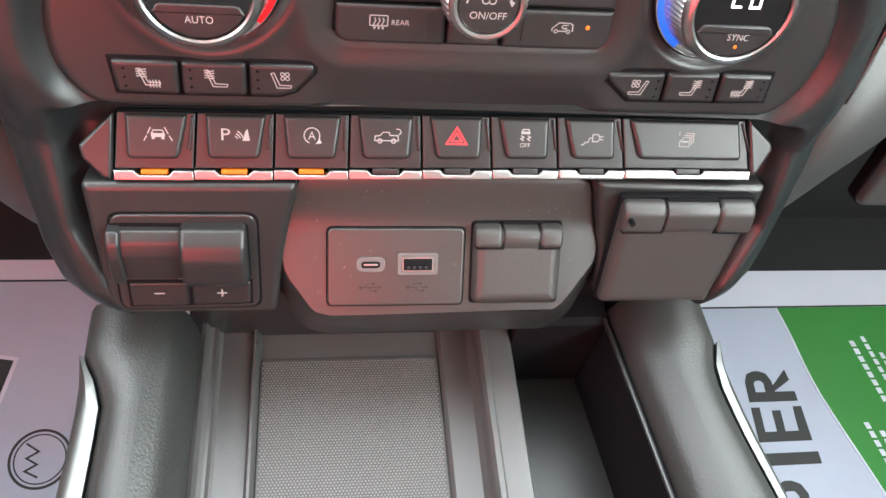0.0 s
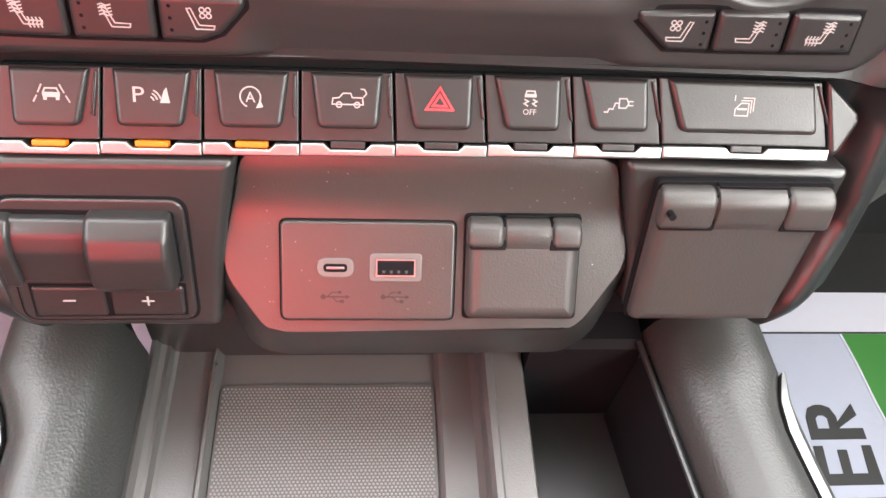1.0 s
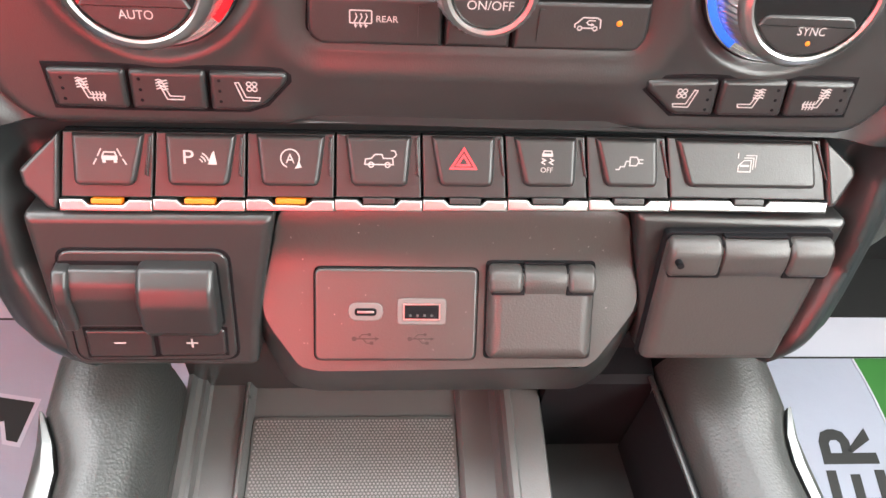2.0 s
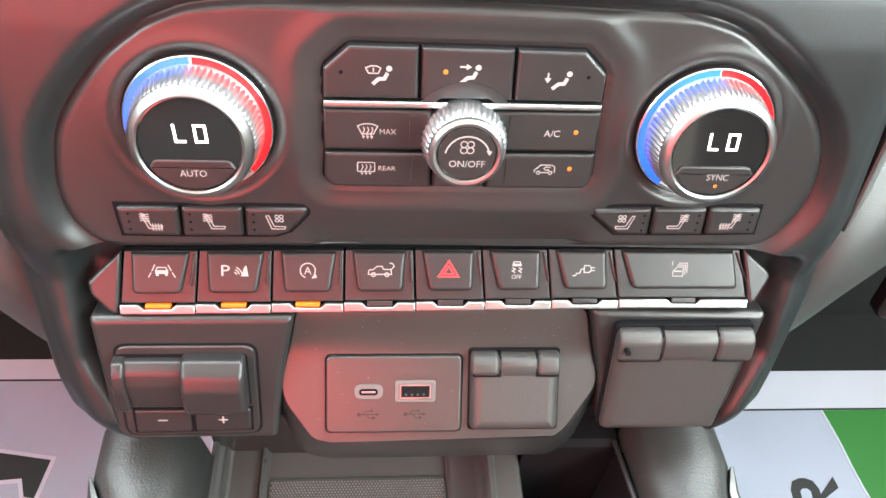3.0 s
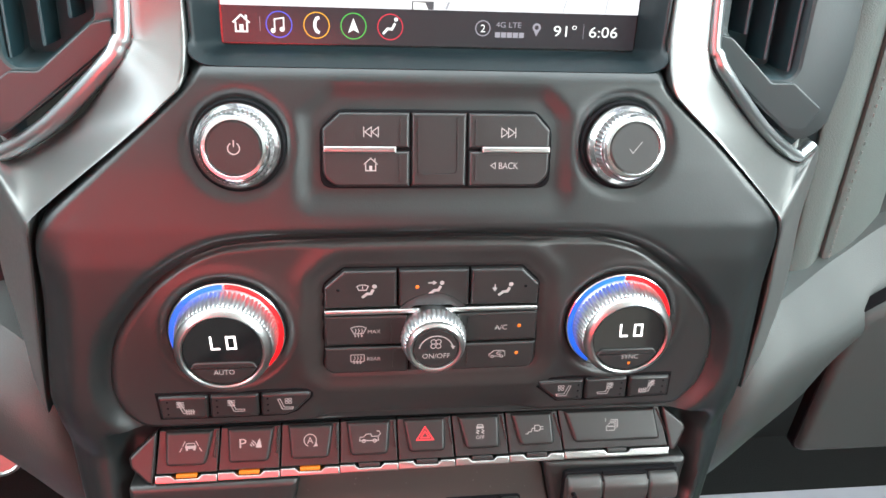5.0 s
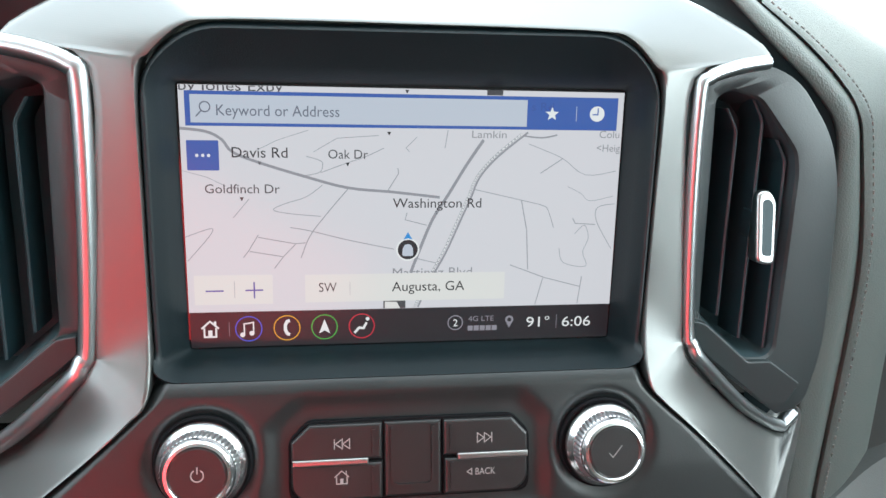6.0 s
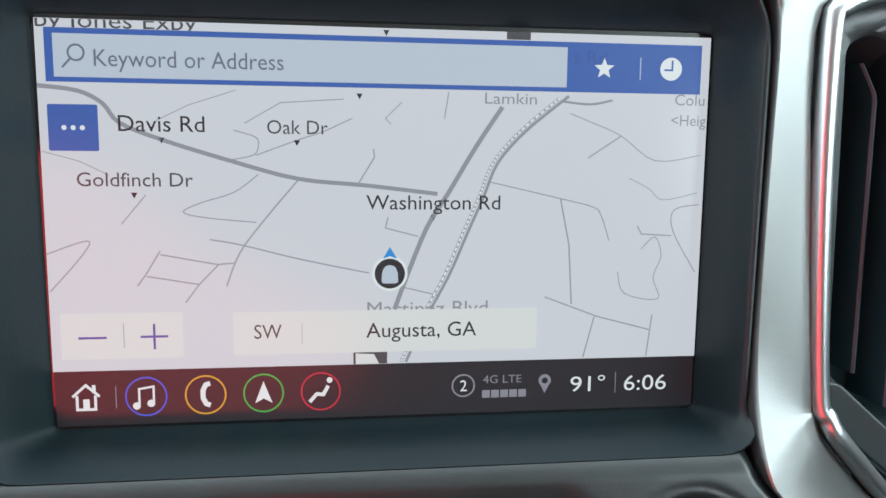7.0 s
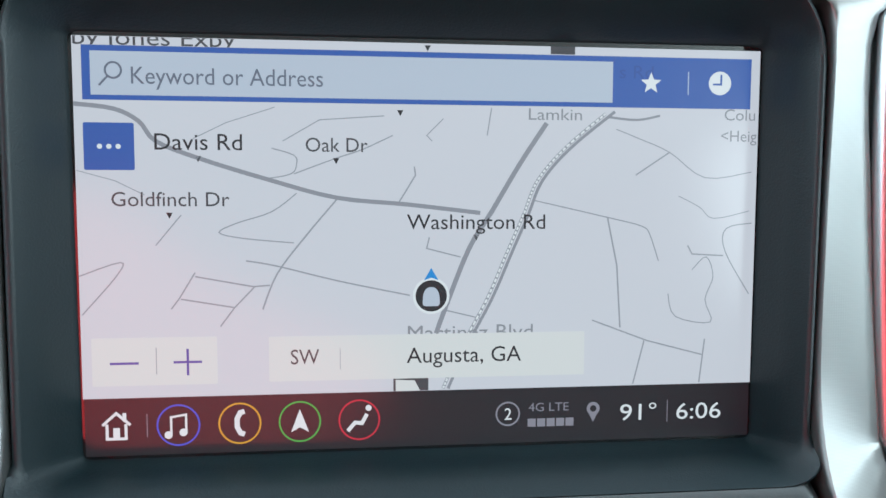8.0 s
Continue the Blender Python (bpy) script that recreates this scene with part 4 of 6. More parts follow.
def temperature_knob(u, v, word_text, f, lamp):
    k = thing("temperature_knob", C_M @ Matrix.Translation((u * MM, v * MM, 0)), "knurled chrome temperature knob with lit display and colour ring", "knob", "temperature knobs")
    part("base", lathe([(25.6, -3), (25.4, -0.8), (24.9, -0.3), (22, -0.2)], 80), M_DARK, k)
    part("ring_edge", lathe([(24.8, -2), (24.7, 0.6), (24.3, 0.9), (24.0, 0.4), (23.5, 0.0)], 96), M_CHROME, k)
    part("cool_arc", arc_band(0, 0, 21.8, 24.1, 91.5, 238, -0.5, 0.75, 60), M_BLUE, k, "glossy blue ring arc")
    part("warm_arc", arc_band(0, 0, 21.8, 24.1, 88.5, -45, -0.5, 0.75, 60), M_RED, k, "glossy red ring arc")
    part("grip", lathe([(21.9, -1), (21.9, 1.4), (21.4, 2.0), (21.4, 2.4), (19.7, 11.4), (19.3, 12.4)], 408, knurl={3: 0.6, 4: 0.55}), M_GRIP, k, "knurled chrome grip", smooth=75)
    part("rim", lathe([(19.2, 11.8), (20.2, 12.8), (19.9, 13.9), (18.6, 15.2), (17.4, 15.7), (16.7, 15.3), (16.4, 14.2)], 96), M_BRUSHED, k)
    disc = part("display", lathe([(16.3, 12), (16.3, 14.6), (16.1, 14.8), (0.1, 14.8)], 80), M_GLOSS, k, "gloss black display")
    bm = bmesh.new()
    stroke(bm, [(-4.6, 7.4), (-4.2, 1.4), (-0.9, 1.4)], 0.85, 14.8, 14.9)
    stroke(bm, [(1.9, 7.0), (2.2, 1.4), (5.5, 1.4), (5.2, 7.0)], 0.85, 14.8, 14.9, True)
    part("readout", bm, M_DIGIT, disc, "lit white characters")
    seg = [(-12.4, -5.6), (-13.8, -7.9)] + [q for q in circle(0, 0, 15.9, 25, 210, 330)] + [(13.8, -7.9), (12.4, -5.6), (11.2, -5.1), (-11.2, -5.1)]
    b = part("mode_key", slab([q for q in seg if q[1] < -5.0], 14.0, 15.6, 0.5), M_KEY, k)
    word("word", word_text, b, M_PRINT, 0 if word_text == "AUTO" else 1.4, -9.7 if word_text == "AUTO" else -8.9, 8.6 if word_text == "AUTO" else 7.8, 2.4, 15.6)
    if lamp:
        part("indicator", lathe([(0.7, 15.2), (0.7, 15.7), (0.05, 15.8)], 16, 1.4, -12.4), M_AMBER, b, "lit amber indicator")
    return k

temperature_knob(*KNOBS[0], "AUTO", 1, False)
temperature_knob(*KNOBS[1], "SYNC", -1, True)

fan = thing("fan_knob", C_M @ Matrix.Translation((-1.2 * MM, 10.3 * MM, 0)), "knurled chrome fan speed knob with a black on off button", "knob")
part("grip", lathe([(12.6, -1), (13.2, 6.0), (14.1, 7.4), (14.1, 8.4), (12.9, 14.6), (12.4, 15.4)], 240, knurl={3: 0.5, 4: 0.45}), M_GRIP, fan, "knurled chrome grip", smooth=75)
part("rim", lathe([(12.2, 14.8), (12.7, 15.8), (12.4, 17.0), (11.2, 17.9), (10.2, 17.7), (9.8, 16.8)], 80), M_BRUSHED, fan)
cap = part("cap", lathe([(9.8, 14), (9.8, 17.0), (9.4, 17.4), (0.1, 17.4)], 64), M_KEY, fan)
word("word", "ON/OFF", cap, M_PRINT, 0.3, -3.5, 12.0, 2.4, 17.4)
bm = stroke(bmesh.new(), circle(0.2, -1.0, 7.4, 22, 14, 170), 0.5, 17.4, 17.48)
fill(bm, [(6.4, 1.6), (8.4, 1.2), (7.5, -0.4)], 17.4, 17.5)
for a in (45, 135, 225, 315):
    stroke(bm, circle(1.55 * math.cos(radians(a)), 2.5 + 1.55 * math.sin(radians(a)), 1.1, 14), 0.34, 17.4, 17.5, True)
part("fan_icon", bm, M_PRINT, cap, smooth=0)

# ---- switch row ----
row = thing("switch_row", B_M, "row of charcoal push switches with chrome lower lips", "switch panel")
LOW = [-128.7, -100.1, -71.2, -43.0, -14.7, 13.1, 40.1, 67.8, 122.4]     # gaps at the chrome lips
HIGH = [-126.4, -98.3, -70.3, -42.7, -15.6, 11.1, 37.7, 64.4, 117.4]     # gaps along the top edge
ICON_U = [-111.9, -84.6, -56.8, -28.2, -1.9, 25.2, 52.5, 91.9]
part("tray", slab([(-139, -1), (-129, -13.8), (122.5, -10.5), (131, 2), (118, 15), (-126.5, 12.5)], -12, -4, 0.5), M_DARK, row)
for name, p in (("end_cap", [(-127.2, 12.0), (-134.6, 5.2), (-140.4, -0.6), (-139.4, -5.6), (-132.3, -12.9), (-129.4, -13.4)]), ("end_cap", [(118.4, 15.2), (130.6, 5.2), (131.4, 2.2), (126.0, -8.2), (123.0, -8.6)])):
    part(name, slab(rounded(p, 1.2, 3), -10, 0.6, 1.6, 4), M_KEY, row)


def switch(i, lamp):
    a, b, ta, tb = LOW[i] + 0.1, LOW[i + 1] - 0.1, HIGH[i] + 0.1, HIGH[i + 1] - 0.1
    rise = lambda u: (u + 128.6) / 250.8
    low, top = -13.2 + 3.6 * rise(a), 12.0 + 2.9 * rise(a)
    s = key("switch", [(a, low + 4.0), (b, low + 4.1), (tb, top + 0.2), (ta, top)], row, 0.0, 0.5, 0.4)
    pad = [(a + 5.2, low + 8.2), (b - 5.0, low + 8.3), (tb - 2.9, top - 0.5), (ta + 2.9, top - 0.6)]
    part("pad", slab(rounded(pad, [2.4, 2.4, 0.6, 0.6], 5), -0.5, 1.4, 1.6, 5, tilt=lambda u, v: 0.9 * (top - v) / 17), M_KEY, s)
    part("rib", slab(rounded([(b - 2.0, low + 12), (b - 0.9, low + 11), (tb - 0.9, top - 1.2), (tb - 1.9, top - 1.2)], 0.3, 2), -0.5, 0.75, 0.4), M_KEY, s)
    c = (a + b) / 2
    lip = [(a, low), (b, low + 0.1), (b, low + 3.9), (c + 7.0, low + 3.9), (c + 5.2, low + 2.1), (c - 5.2, low + 2.1), (c - 7.0, low + 3.9), (a, low + 3.9)]
    part("chrome_lip", slab(lip, -6, 1.6, 0.7, 4), M_BRUSHED, s, "polished chrome lip")
    if lamp:
        part("indicator", slab(box2(c - 4.7, low + 2.4, c + 4.7, low + 4.0, 0.3), -2, 1.0, 0.3), M_AMBER, s, "lit amber indicator bar")
    else:
        part("lip_insert", slab(box2(c - 5.1, low + 2.3, c + 5.1, low + 4.4, 0.3), -2, 0.9, 0.3), M_KEY, s)
    return s, ICON_U[i], 4.3 + 2.0 * rise(ICON_U[i])


def sw(i, lines, fills=(), lamp=False, mat=None, width=0.42, k=1.0):
    s, c, v = switch(i, lamp)
    return s, icon("switch_icon", s, mat or M_PRINT, 1.98, lines, fills, width, (c, v), k), c, v


sw(0, [([(-5.0, -2.6), (-3.9, -0.7)],), ([(-3.6, 0.0), (-2.4, 2.4)],), ([(5.0, -2.6), (3.9, -0.7)],), ([(3.6, 0.0), (2.4, 2.4)],), ([(-1.6, 1.3), (1.6, 1.3), (2.2, 0), (-2.2, 0)], 1)], [box2(-2.4, -1.2, 2.4, 0.1, 0.4), box2(-2.2, -2.0, -1.2, -1.1), box2(1.2, -2.0, 2.2, -1.1)], True)
s, ic, c, v = sw(1, [(circle(-0.8, -2.0, q, 8, 15, 65),) for q in (1.6, 2.6, 3.6)], [[(2.4, -2.2), (5.2, -2.2), (4.4, 2.2), (3.6, 1.2)]], True)
word("switch_letter", "P", s, M_PRINT, c - 3.4, v + 0.1, 3.2, 4.4, 1.98)
s, ic, c, v = sw(2, [(circle(0, 0, 2.9, 22, -30, 250),)], [[(1.4, -3.2), (3.6, -2.8), (2.8, -0.9)]], True)
word("switch_letter", "A", s, M_PRINT, c, v, 2.8, 3.0, 1.98)
sw(3, [([(-5.2, -1.6), (-5.0, 0.1), (-3.2, 0.3), (-2.0, 1.6), (0.2, 1.6), (0.6, 0.4), (3.6, 0.4), (3.8, -1.6)], 1), (circle(-3.2, -1.7, 0.8, 10), 1), (circle(2.0, -1.7, 0.8, 10), 1), ([(3.9, 0.6), (4.8, 1.6), (4.2, 2.8), (3.0, 2.9)],)], width=0.38)
sw(4, [([(-4.0, -2.6), (0, 3.8), (4.0, -2.6)], 1), ([(-2.0, -1.5), (0, 1.6), (2.0, -1.5)], 1)], mat=M_REDPRINT, width=0.62)
s, ic, c, v = sw(5, [([(-1.2, 3.4), (1.2, 3.4), (1.5, 2.4), (-1.5, 2.4)], 1), ([(-1.8, 1.0), (-0.6, 0.4), (-1.8, -0.3), (-0.6, -1.0)],), ([(0.8, 1.0), (2.0, 0.4), (0.8, -0.3), (2.0, -1.0)],)], [box2(-1.8, 1.6, 1.8, 2.5)])
word("switch_word", "OFF", s, M_PRINT, c, v - 2.7, 4.0, 1.7, 1.98)
sw(6, [([(-4.6, -2.3), (-3.4, -2.3), (-3.0, -1.3), (-1.8, -1.4), (-1.2, 0.4), (0.0, 0.4)],), ([(0.0, 1.8), (0.0, -1.0), (2.2, -1.0), (3.0, 0.4), (2.2, 1.8)], 1), ([(2.9, 1.0), (4.4, 1.0)],), ([(2.9, -0.2), (4.4, -0.2)],)], width=0.4)
sw(7, [([(-2.8, -2.6), (-2.8, -0.6), (-1.0, 1.2), (1.4, 1.2), (1.4, -2.6)], 1), ([(-1.2, 2.0), (2.2, 2.0), (2.2, -1.8)],), ([(-0.6, 2.8), (3.0, 2.8), (3.0, -1.2)],), ([(-3.2, 3.6), (-3.2, 1.8)],)], [box2(-2.2, -0.9, 0.9, -0.3)], width=0.36)

# ---- lower stack: pods, port plate, covers ----
for name, p, w in (("pod", [(-141, 40.5), (-139.5, -17), (-134, -23.5), (-72, -23.5), (-68.6, 7.7), (-62.2, 41)], 1.0), ("pod", [(58, 41.5), (65.5, 8), (69, -19), (121, -19), (128, -13), (134, 40)], -3.0)):
    pod = part(name, slab(rounded(p, 3, 4), -25, w, 3.2, 6), M_PANEL, stack)
    pod.matrix_world = P_M
FACE = [(-61.8, 38), (-69.6, 5), (-68.2, -4), (-56.4, -21.2), (-51, -22.8), (46, -22.4), (51.5, -18.8), (64.2, 0), (65.4, 6), (57.8, 38)]
face_lift = lambda u, v: 5.0 * smoothstep(12, 38, v) ** 1.5
wide = rounded(inset(FACE, -8.0), 7, 4)
low_edge = lambda u, v: (u, v - (4.6 if v < -15 else 0.0))
skirt = bmesh.new()
loft(skirt, [[(*low_edge(u, v), -32) for u, v in wide], [(*low_edge(u, v), -13) for u, v in wide], [(*low_edge(u, v), -10.5) for u, v in rounded(inset(FACE, -7.2), 7, 4)], [(u, v, -4.0) for u, v in rounded(inset(FACE, -3.2), 6, 4)], [(u, v, -1.2 + face_lift(u, v)) for u, v in rounded(inset(FACE, -0.7), 5, 4)], [(u, v, -0.5 + face_lift(u, v)) for u, v in rounded(inset(FACE, 0.4), 5, 4)]], True, False)
part("fascia_skirt", skirt, M_PANEL, stack, smooth=60).matrix_world = Q_M
plate = part("port_fascia", sheet(spans(rounded(FACE, 5, 4), 40), face_lift, 60, back=-5), M_PLATE, stack, smooth=50)
plate.matrix_world = Q_M
# black block closing the underside; its colour holds the shade below the stack
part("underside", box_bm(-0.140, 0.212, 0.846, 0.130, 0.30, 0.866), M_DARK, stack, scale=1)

usb = thing("usb_port_plate", Q_M, "charcoal USB charging plate with two white-rimmed ports", "usb ports")
part("gap", slab(box2(-51.5, -18.7, 7.0, 16.3, 3.0, 5), -2, 0.15, 0.1), M_DARK, usb)
face = part("plate", slab(box2(-50.9, -18.1, 6.4, 15.7, 2.6, 5), -2, 1.8, 0.9, 4), M_PLATE, usb)
pc = part("usb_c_port", slab(box2(-39.2, -3.2, -27.0, 3.4, 3.2, 6), 0, 2.2, 0.3), M_WHITEPORT, usb, "white-rimmed oval USB-C port")
part("socket", slab(box2(-37.0, -1.3, -29.2, 1.5, 1.4, 6), 0, 2.3, 0.05), M_DARK, pc)
part("tongue", slab(box2(-36.0, -0.3, -30.2, 0.5), 0, 2.45, 0.1), M_BRUSHED, pc)
pa = part("usb_a_port", slab(box2(-22.0, -4.6, -4.6, 5.1, 1.6, 5), 0, 2.2, 0.3), M_WHITEPORT, usb, "white-rimmed rectangular USB-A port")
part("socket", slab(box2(-19.8, -2.7, -6.8, 3.2, 0.4), 0, 2.3, 0.05), M_DARK, pa)
part("shell_edge", stroke(bmesh.new(), box2(-19.6, -2.5, -7.0, 3.0), 0.5, 2.2, 2.5, True), M_BRUSHED, pa)
part("tongue", slab(box2(-18.8, 0.2, -7.8, 2.1), 0, 2.42, 0.1), M_DARK, pa)
for j in range(4):
    part("contact", slab(box2(-17.7 + 2.5 * j, -1.6, -16.8 + 2.5 * j, -0.7), 0, 2.4, 0.05), M_SHELF, pa)
for u in (-33.1, -13.3):
    v = -9.9
    bm = stroke(bmesh.new(), [(u - 4.2, v), (u + 3.6, v)], 0.5, 1.8, 1.86)
    fill(bm, circle(u - 4.0, v, 0.9, 12), 1.8, 1.87)
    fill(bm, [(u + 3.4, v + 0.8), (u + 4.9, v), (u + 3.4, v - 0.8)], 1.8, 1.87)
    stroke(bm, [(u - 2.6, v), (u - 1.2, v + 1.6), (u + 1.2, v + 1.6)], 0.4, 1.8, 1.86)
    stroke(bm, [(u - 1.0, v), (u + 0.4, v - 1.6), (u + 2.0, v - 1.6)], 0.4, 1.8, 1.86)
    fill(bm, circle(u + 1.4, v + 1.6, 0.6, 10), 1.8, 1.87)
    part("usb_icon", fill(bm, box2(u + 1.6, v - 2.2, u + 2.8, v - 1.0), 1.8, 1.87), M_FADED, usb, smooth=0)


def cover(name, m, label, p, hinges, w, lip):
    """A sprung outlet lid: sloping sides, and two rounded hinge knuckles along its top."""
    c = thing(name, m, label, "outlet cover", "outlet covers")
    part("seat", slab(rounded(inset(p, -0.7), 2, 4), -2, 0.8, 0.3), M_DARK, c)
    (x0, y0), (x1, y1), (x2, y2), (x3, y3) = p
    low = rounded([(x0, y0), (x1, y1), (x2, y2 - 1.5), (x3, y3 - 1.5)], [3.2, 3.2, 2.0, 2.0], 5)
    bm = bmesh.new()
    loft(bm, [[(u, v, 0) for u, v in low], [(u, v, w * 0.35) for u, v in low], [(u, v, w * 0.62) for u, v in drawn_in(low, 0.7)], [(u, v, w * 0.86) for u, v in drawn_in(low, 2.0)], [(u, v, w - 0.3) for u, v in drawn_in(low, 3.2)], [(u, v, w) for u, v in drawn_in(low, 4.6)], [(u, v, w) for u, v in drawn_in(low, 5.2)]])
    part("lid", bm, M_COVER, c, smooth=50)
    (a0, a1), (b0, b1) = hinges
    roll = [(y3 - lip, 0.5), (y3 - 0.3, 0.5), (y3, w * 0.45), (y3 - 0.9, w * 0.8), (y3 - 2.6, w + 0.7), (y3 - 4.8, w + 1.5), (y3 - lip + 1.6, w + 1.6), (y3 - lip + 0.2, w + 1.0)]
    for h0, h1 in ((a0, a1), (b0, b1)):
        part("hinge", bar(rounded(roll, 1.3, 3), h0, h1, 2.0, 5), M_COVER, c, smooth=50)
    gap = [(y3 - lip - 0.7, 0.5), (y3 - 0.2, 0.5), (y3 - 1.6, w * 0.75), (y3 - lip + 0.4, w + 0.55), (y3 - lip - 0.7, w + 0.45)]
    for h0, h1 in ((a0 + 1.0, a1 + 0.7), (b0 - 0.7, b1 - 1.0)):
        part("hinge_gap", bar(gap, h0, h1, 0.2, 2), M_DARK, c)
    tongue = [(y3 - lip - 1.4, 0.5)] + [(v - 0.35, max(q - 0.25, 0.4)) for v, q in roll[1:6]] + [(y3 - lip + 2.2, w + 0.9), (y3 - lip + 0.2, w + 0.2), (y3 - lip - 1.4, w - 0.4)]
    part("tongue", bar(rounded(tongue, [0.2, 0.2, 1.2, 1.2, 1.2, 1.2, 2.0, 2.0, 0.1], 4), a1 + 0.7, b0 - 0.7, 0.5, 3), M_COVER, c, smooth=50)
    part("hinge_slot", slab(box2(a1 + 0.8, y3 - 0.4, b0 - 0.8, y3 + 0.5, 0.3), 0, w * 0.5, 0.2), M_DARK, c)
    return c


c = cover("outlet_cover", Q_M, "closed charcoal power outlet cover with rounded hinges", [(10.2, -17.0), (48.2, -17.2), (48.2, 18.4), (9.9, 18.2)], ((9.9, 21.9), (38.2, 48.2)), 5.5, 10.0)
c = cover("large_outlet_cover", P_M, "closed charcoal household outlet cover with rounded hinges", [(68.6, -17.5), (120.4, -17.5), (126.6, 37.0), (68.8, 36.4)], ((68.8, 87.0), (110.9, 126.6)), 6.0, 13.5)
part("hinge_pin", lathe([(1.2, 7.5), (1.2, 10.3), (0.1, 10.35)], 16, 71.6, 29.5), M_DARK, c)

brake = thing("trailer_brake_control", P_M, "black trailer brake controller with slider and plus minus keys", "control panel")
part("gap", slab(rounded([(-134.8, -20.2), (-77.9, -19.8), (-77.4, 28.6), (-133.6, 28.4)], 5.5, 5), -3, 1.25, 0.2), M_DARK, brake)
part("bezel", slab(rounded([(-133.9, -19.2), (-78.9, -18.8), (-78.4, 27.6), (-132.7, 27.4)], 5, 5), -3, 2.2, 0.7, 4), M_PANEL, brake)
part("slider_slot", slab(box2(-133.0, -3.0, -81.5, 24.0, 2, 4), -3, 2.3, 0.1), M_DARK, brake)
low_roll = rounded([(-0.5, 1.0), (-0.5, 6.0), (12.0, 8.4), (18.0, 7.6), (22.0, 5.0), (22.5, 1.0)], [0.3, 0.8, 1.2, 1.5, 1.0, 0.3], 4)
part("slider_track", bar(low_roll, -131.0, -104.0, 0.6), M_KEY, brake, smooth=50)
part("slider_flange", bar([(v * 1.06 - 0.7, w + 1.9 if w > 2 else w) for v, w in low_roll], -133.8, -128.6, 1.4), M_KEY, brake, smooth=50)
high_roll = rounded([(-2.2, 1.0), (-2.2, 9.0), (1.0, 11.4), (12.5, 13.0), (19.0, 11.4), (24.0, 7.0), (24.4, 1.0)], [0.3, 1.2, 1.0, 1.6, 2.0, 1.5, 0.3], 4)
part("slider", bar(high_roll, -107.2, -82.0, 2.6, 6), M_KEY, brake, smooth=50)
for p, text, cu in (([(-129.6, -16.8), (-107.0, -16.6), (-106.6, -4.8), (-129.4, -4.8)], "-", -118.2), ([(-105.4, -16.4), (-82.4, -15.8), (-82.0, -4.4), (-105.2, -4.6)], "+", -93.6)):
    part("key_gap", slab(inset(p, -0.8), 0, 2.5, 0.1), M_DARK, brake)
    b = part("rocker_key", slab(rounded(p, 1.4, 4), 0, 3.4, 1.0, 4), M_KEY, brake)
    bm = fill(bmesh.new(), box2(cu - 2.0, -10.4, cu + 2.0, -9.7), 3.4, 3.47)
    if text == "+":
        fill(bm, box2(cu - 0.35, -12.0, cu + 0.35, -8.1), 3.4, 3.48)
    part("sign", bm, M_PRINT, b, smooth=0)
bm = stroke(bmesh.new(), [(-110.2, -3.1), (-103.2, -3.1)], 0.35, 2.4, 2.5)
for u in (-106.9, -105.2):
    stroke(bm, circle(u, -3.8, 0.6, 12), 0.3, 2.4, 2.5, True)
part("trailer_icon", bm, M_PRINT, brake, smooth=0)

# ---- air vents ----


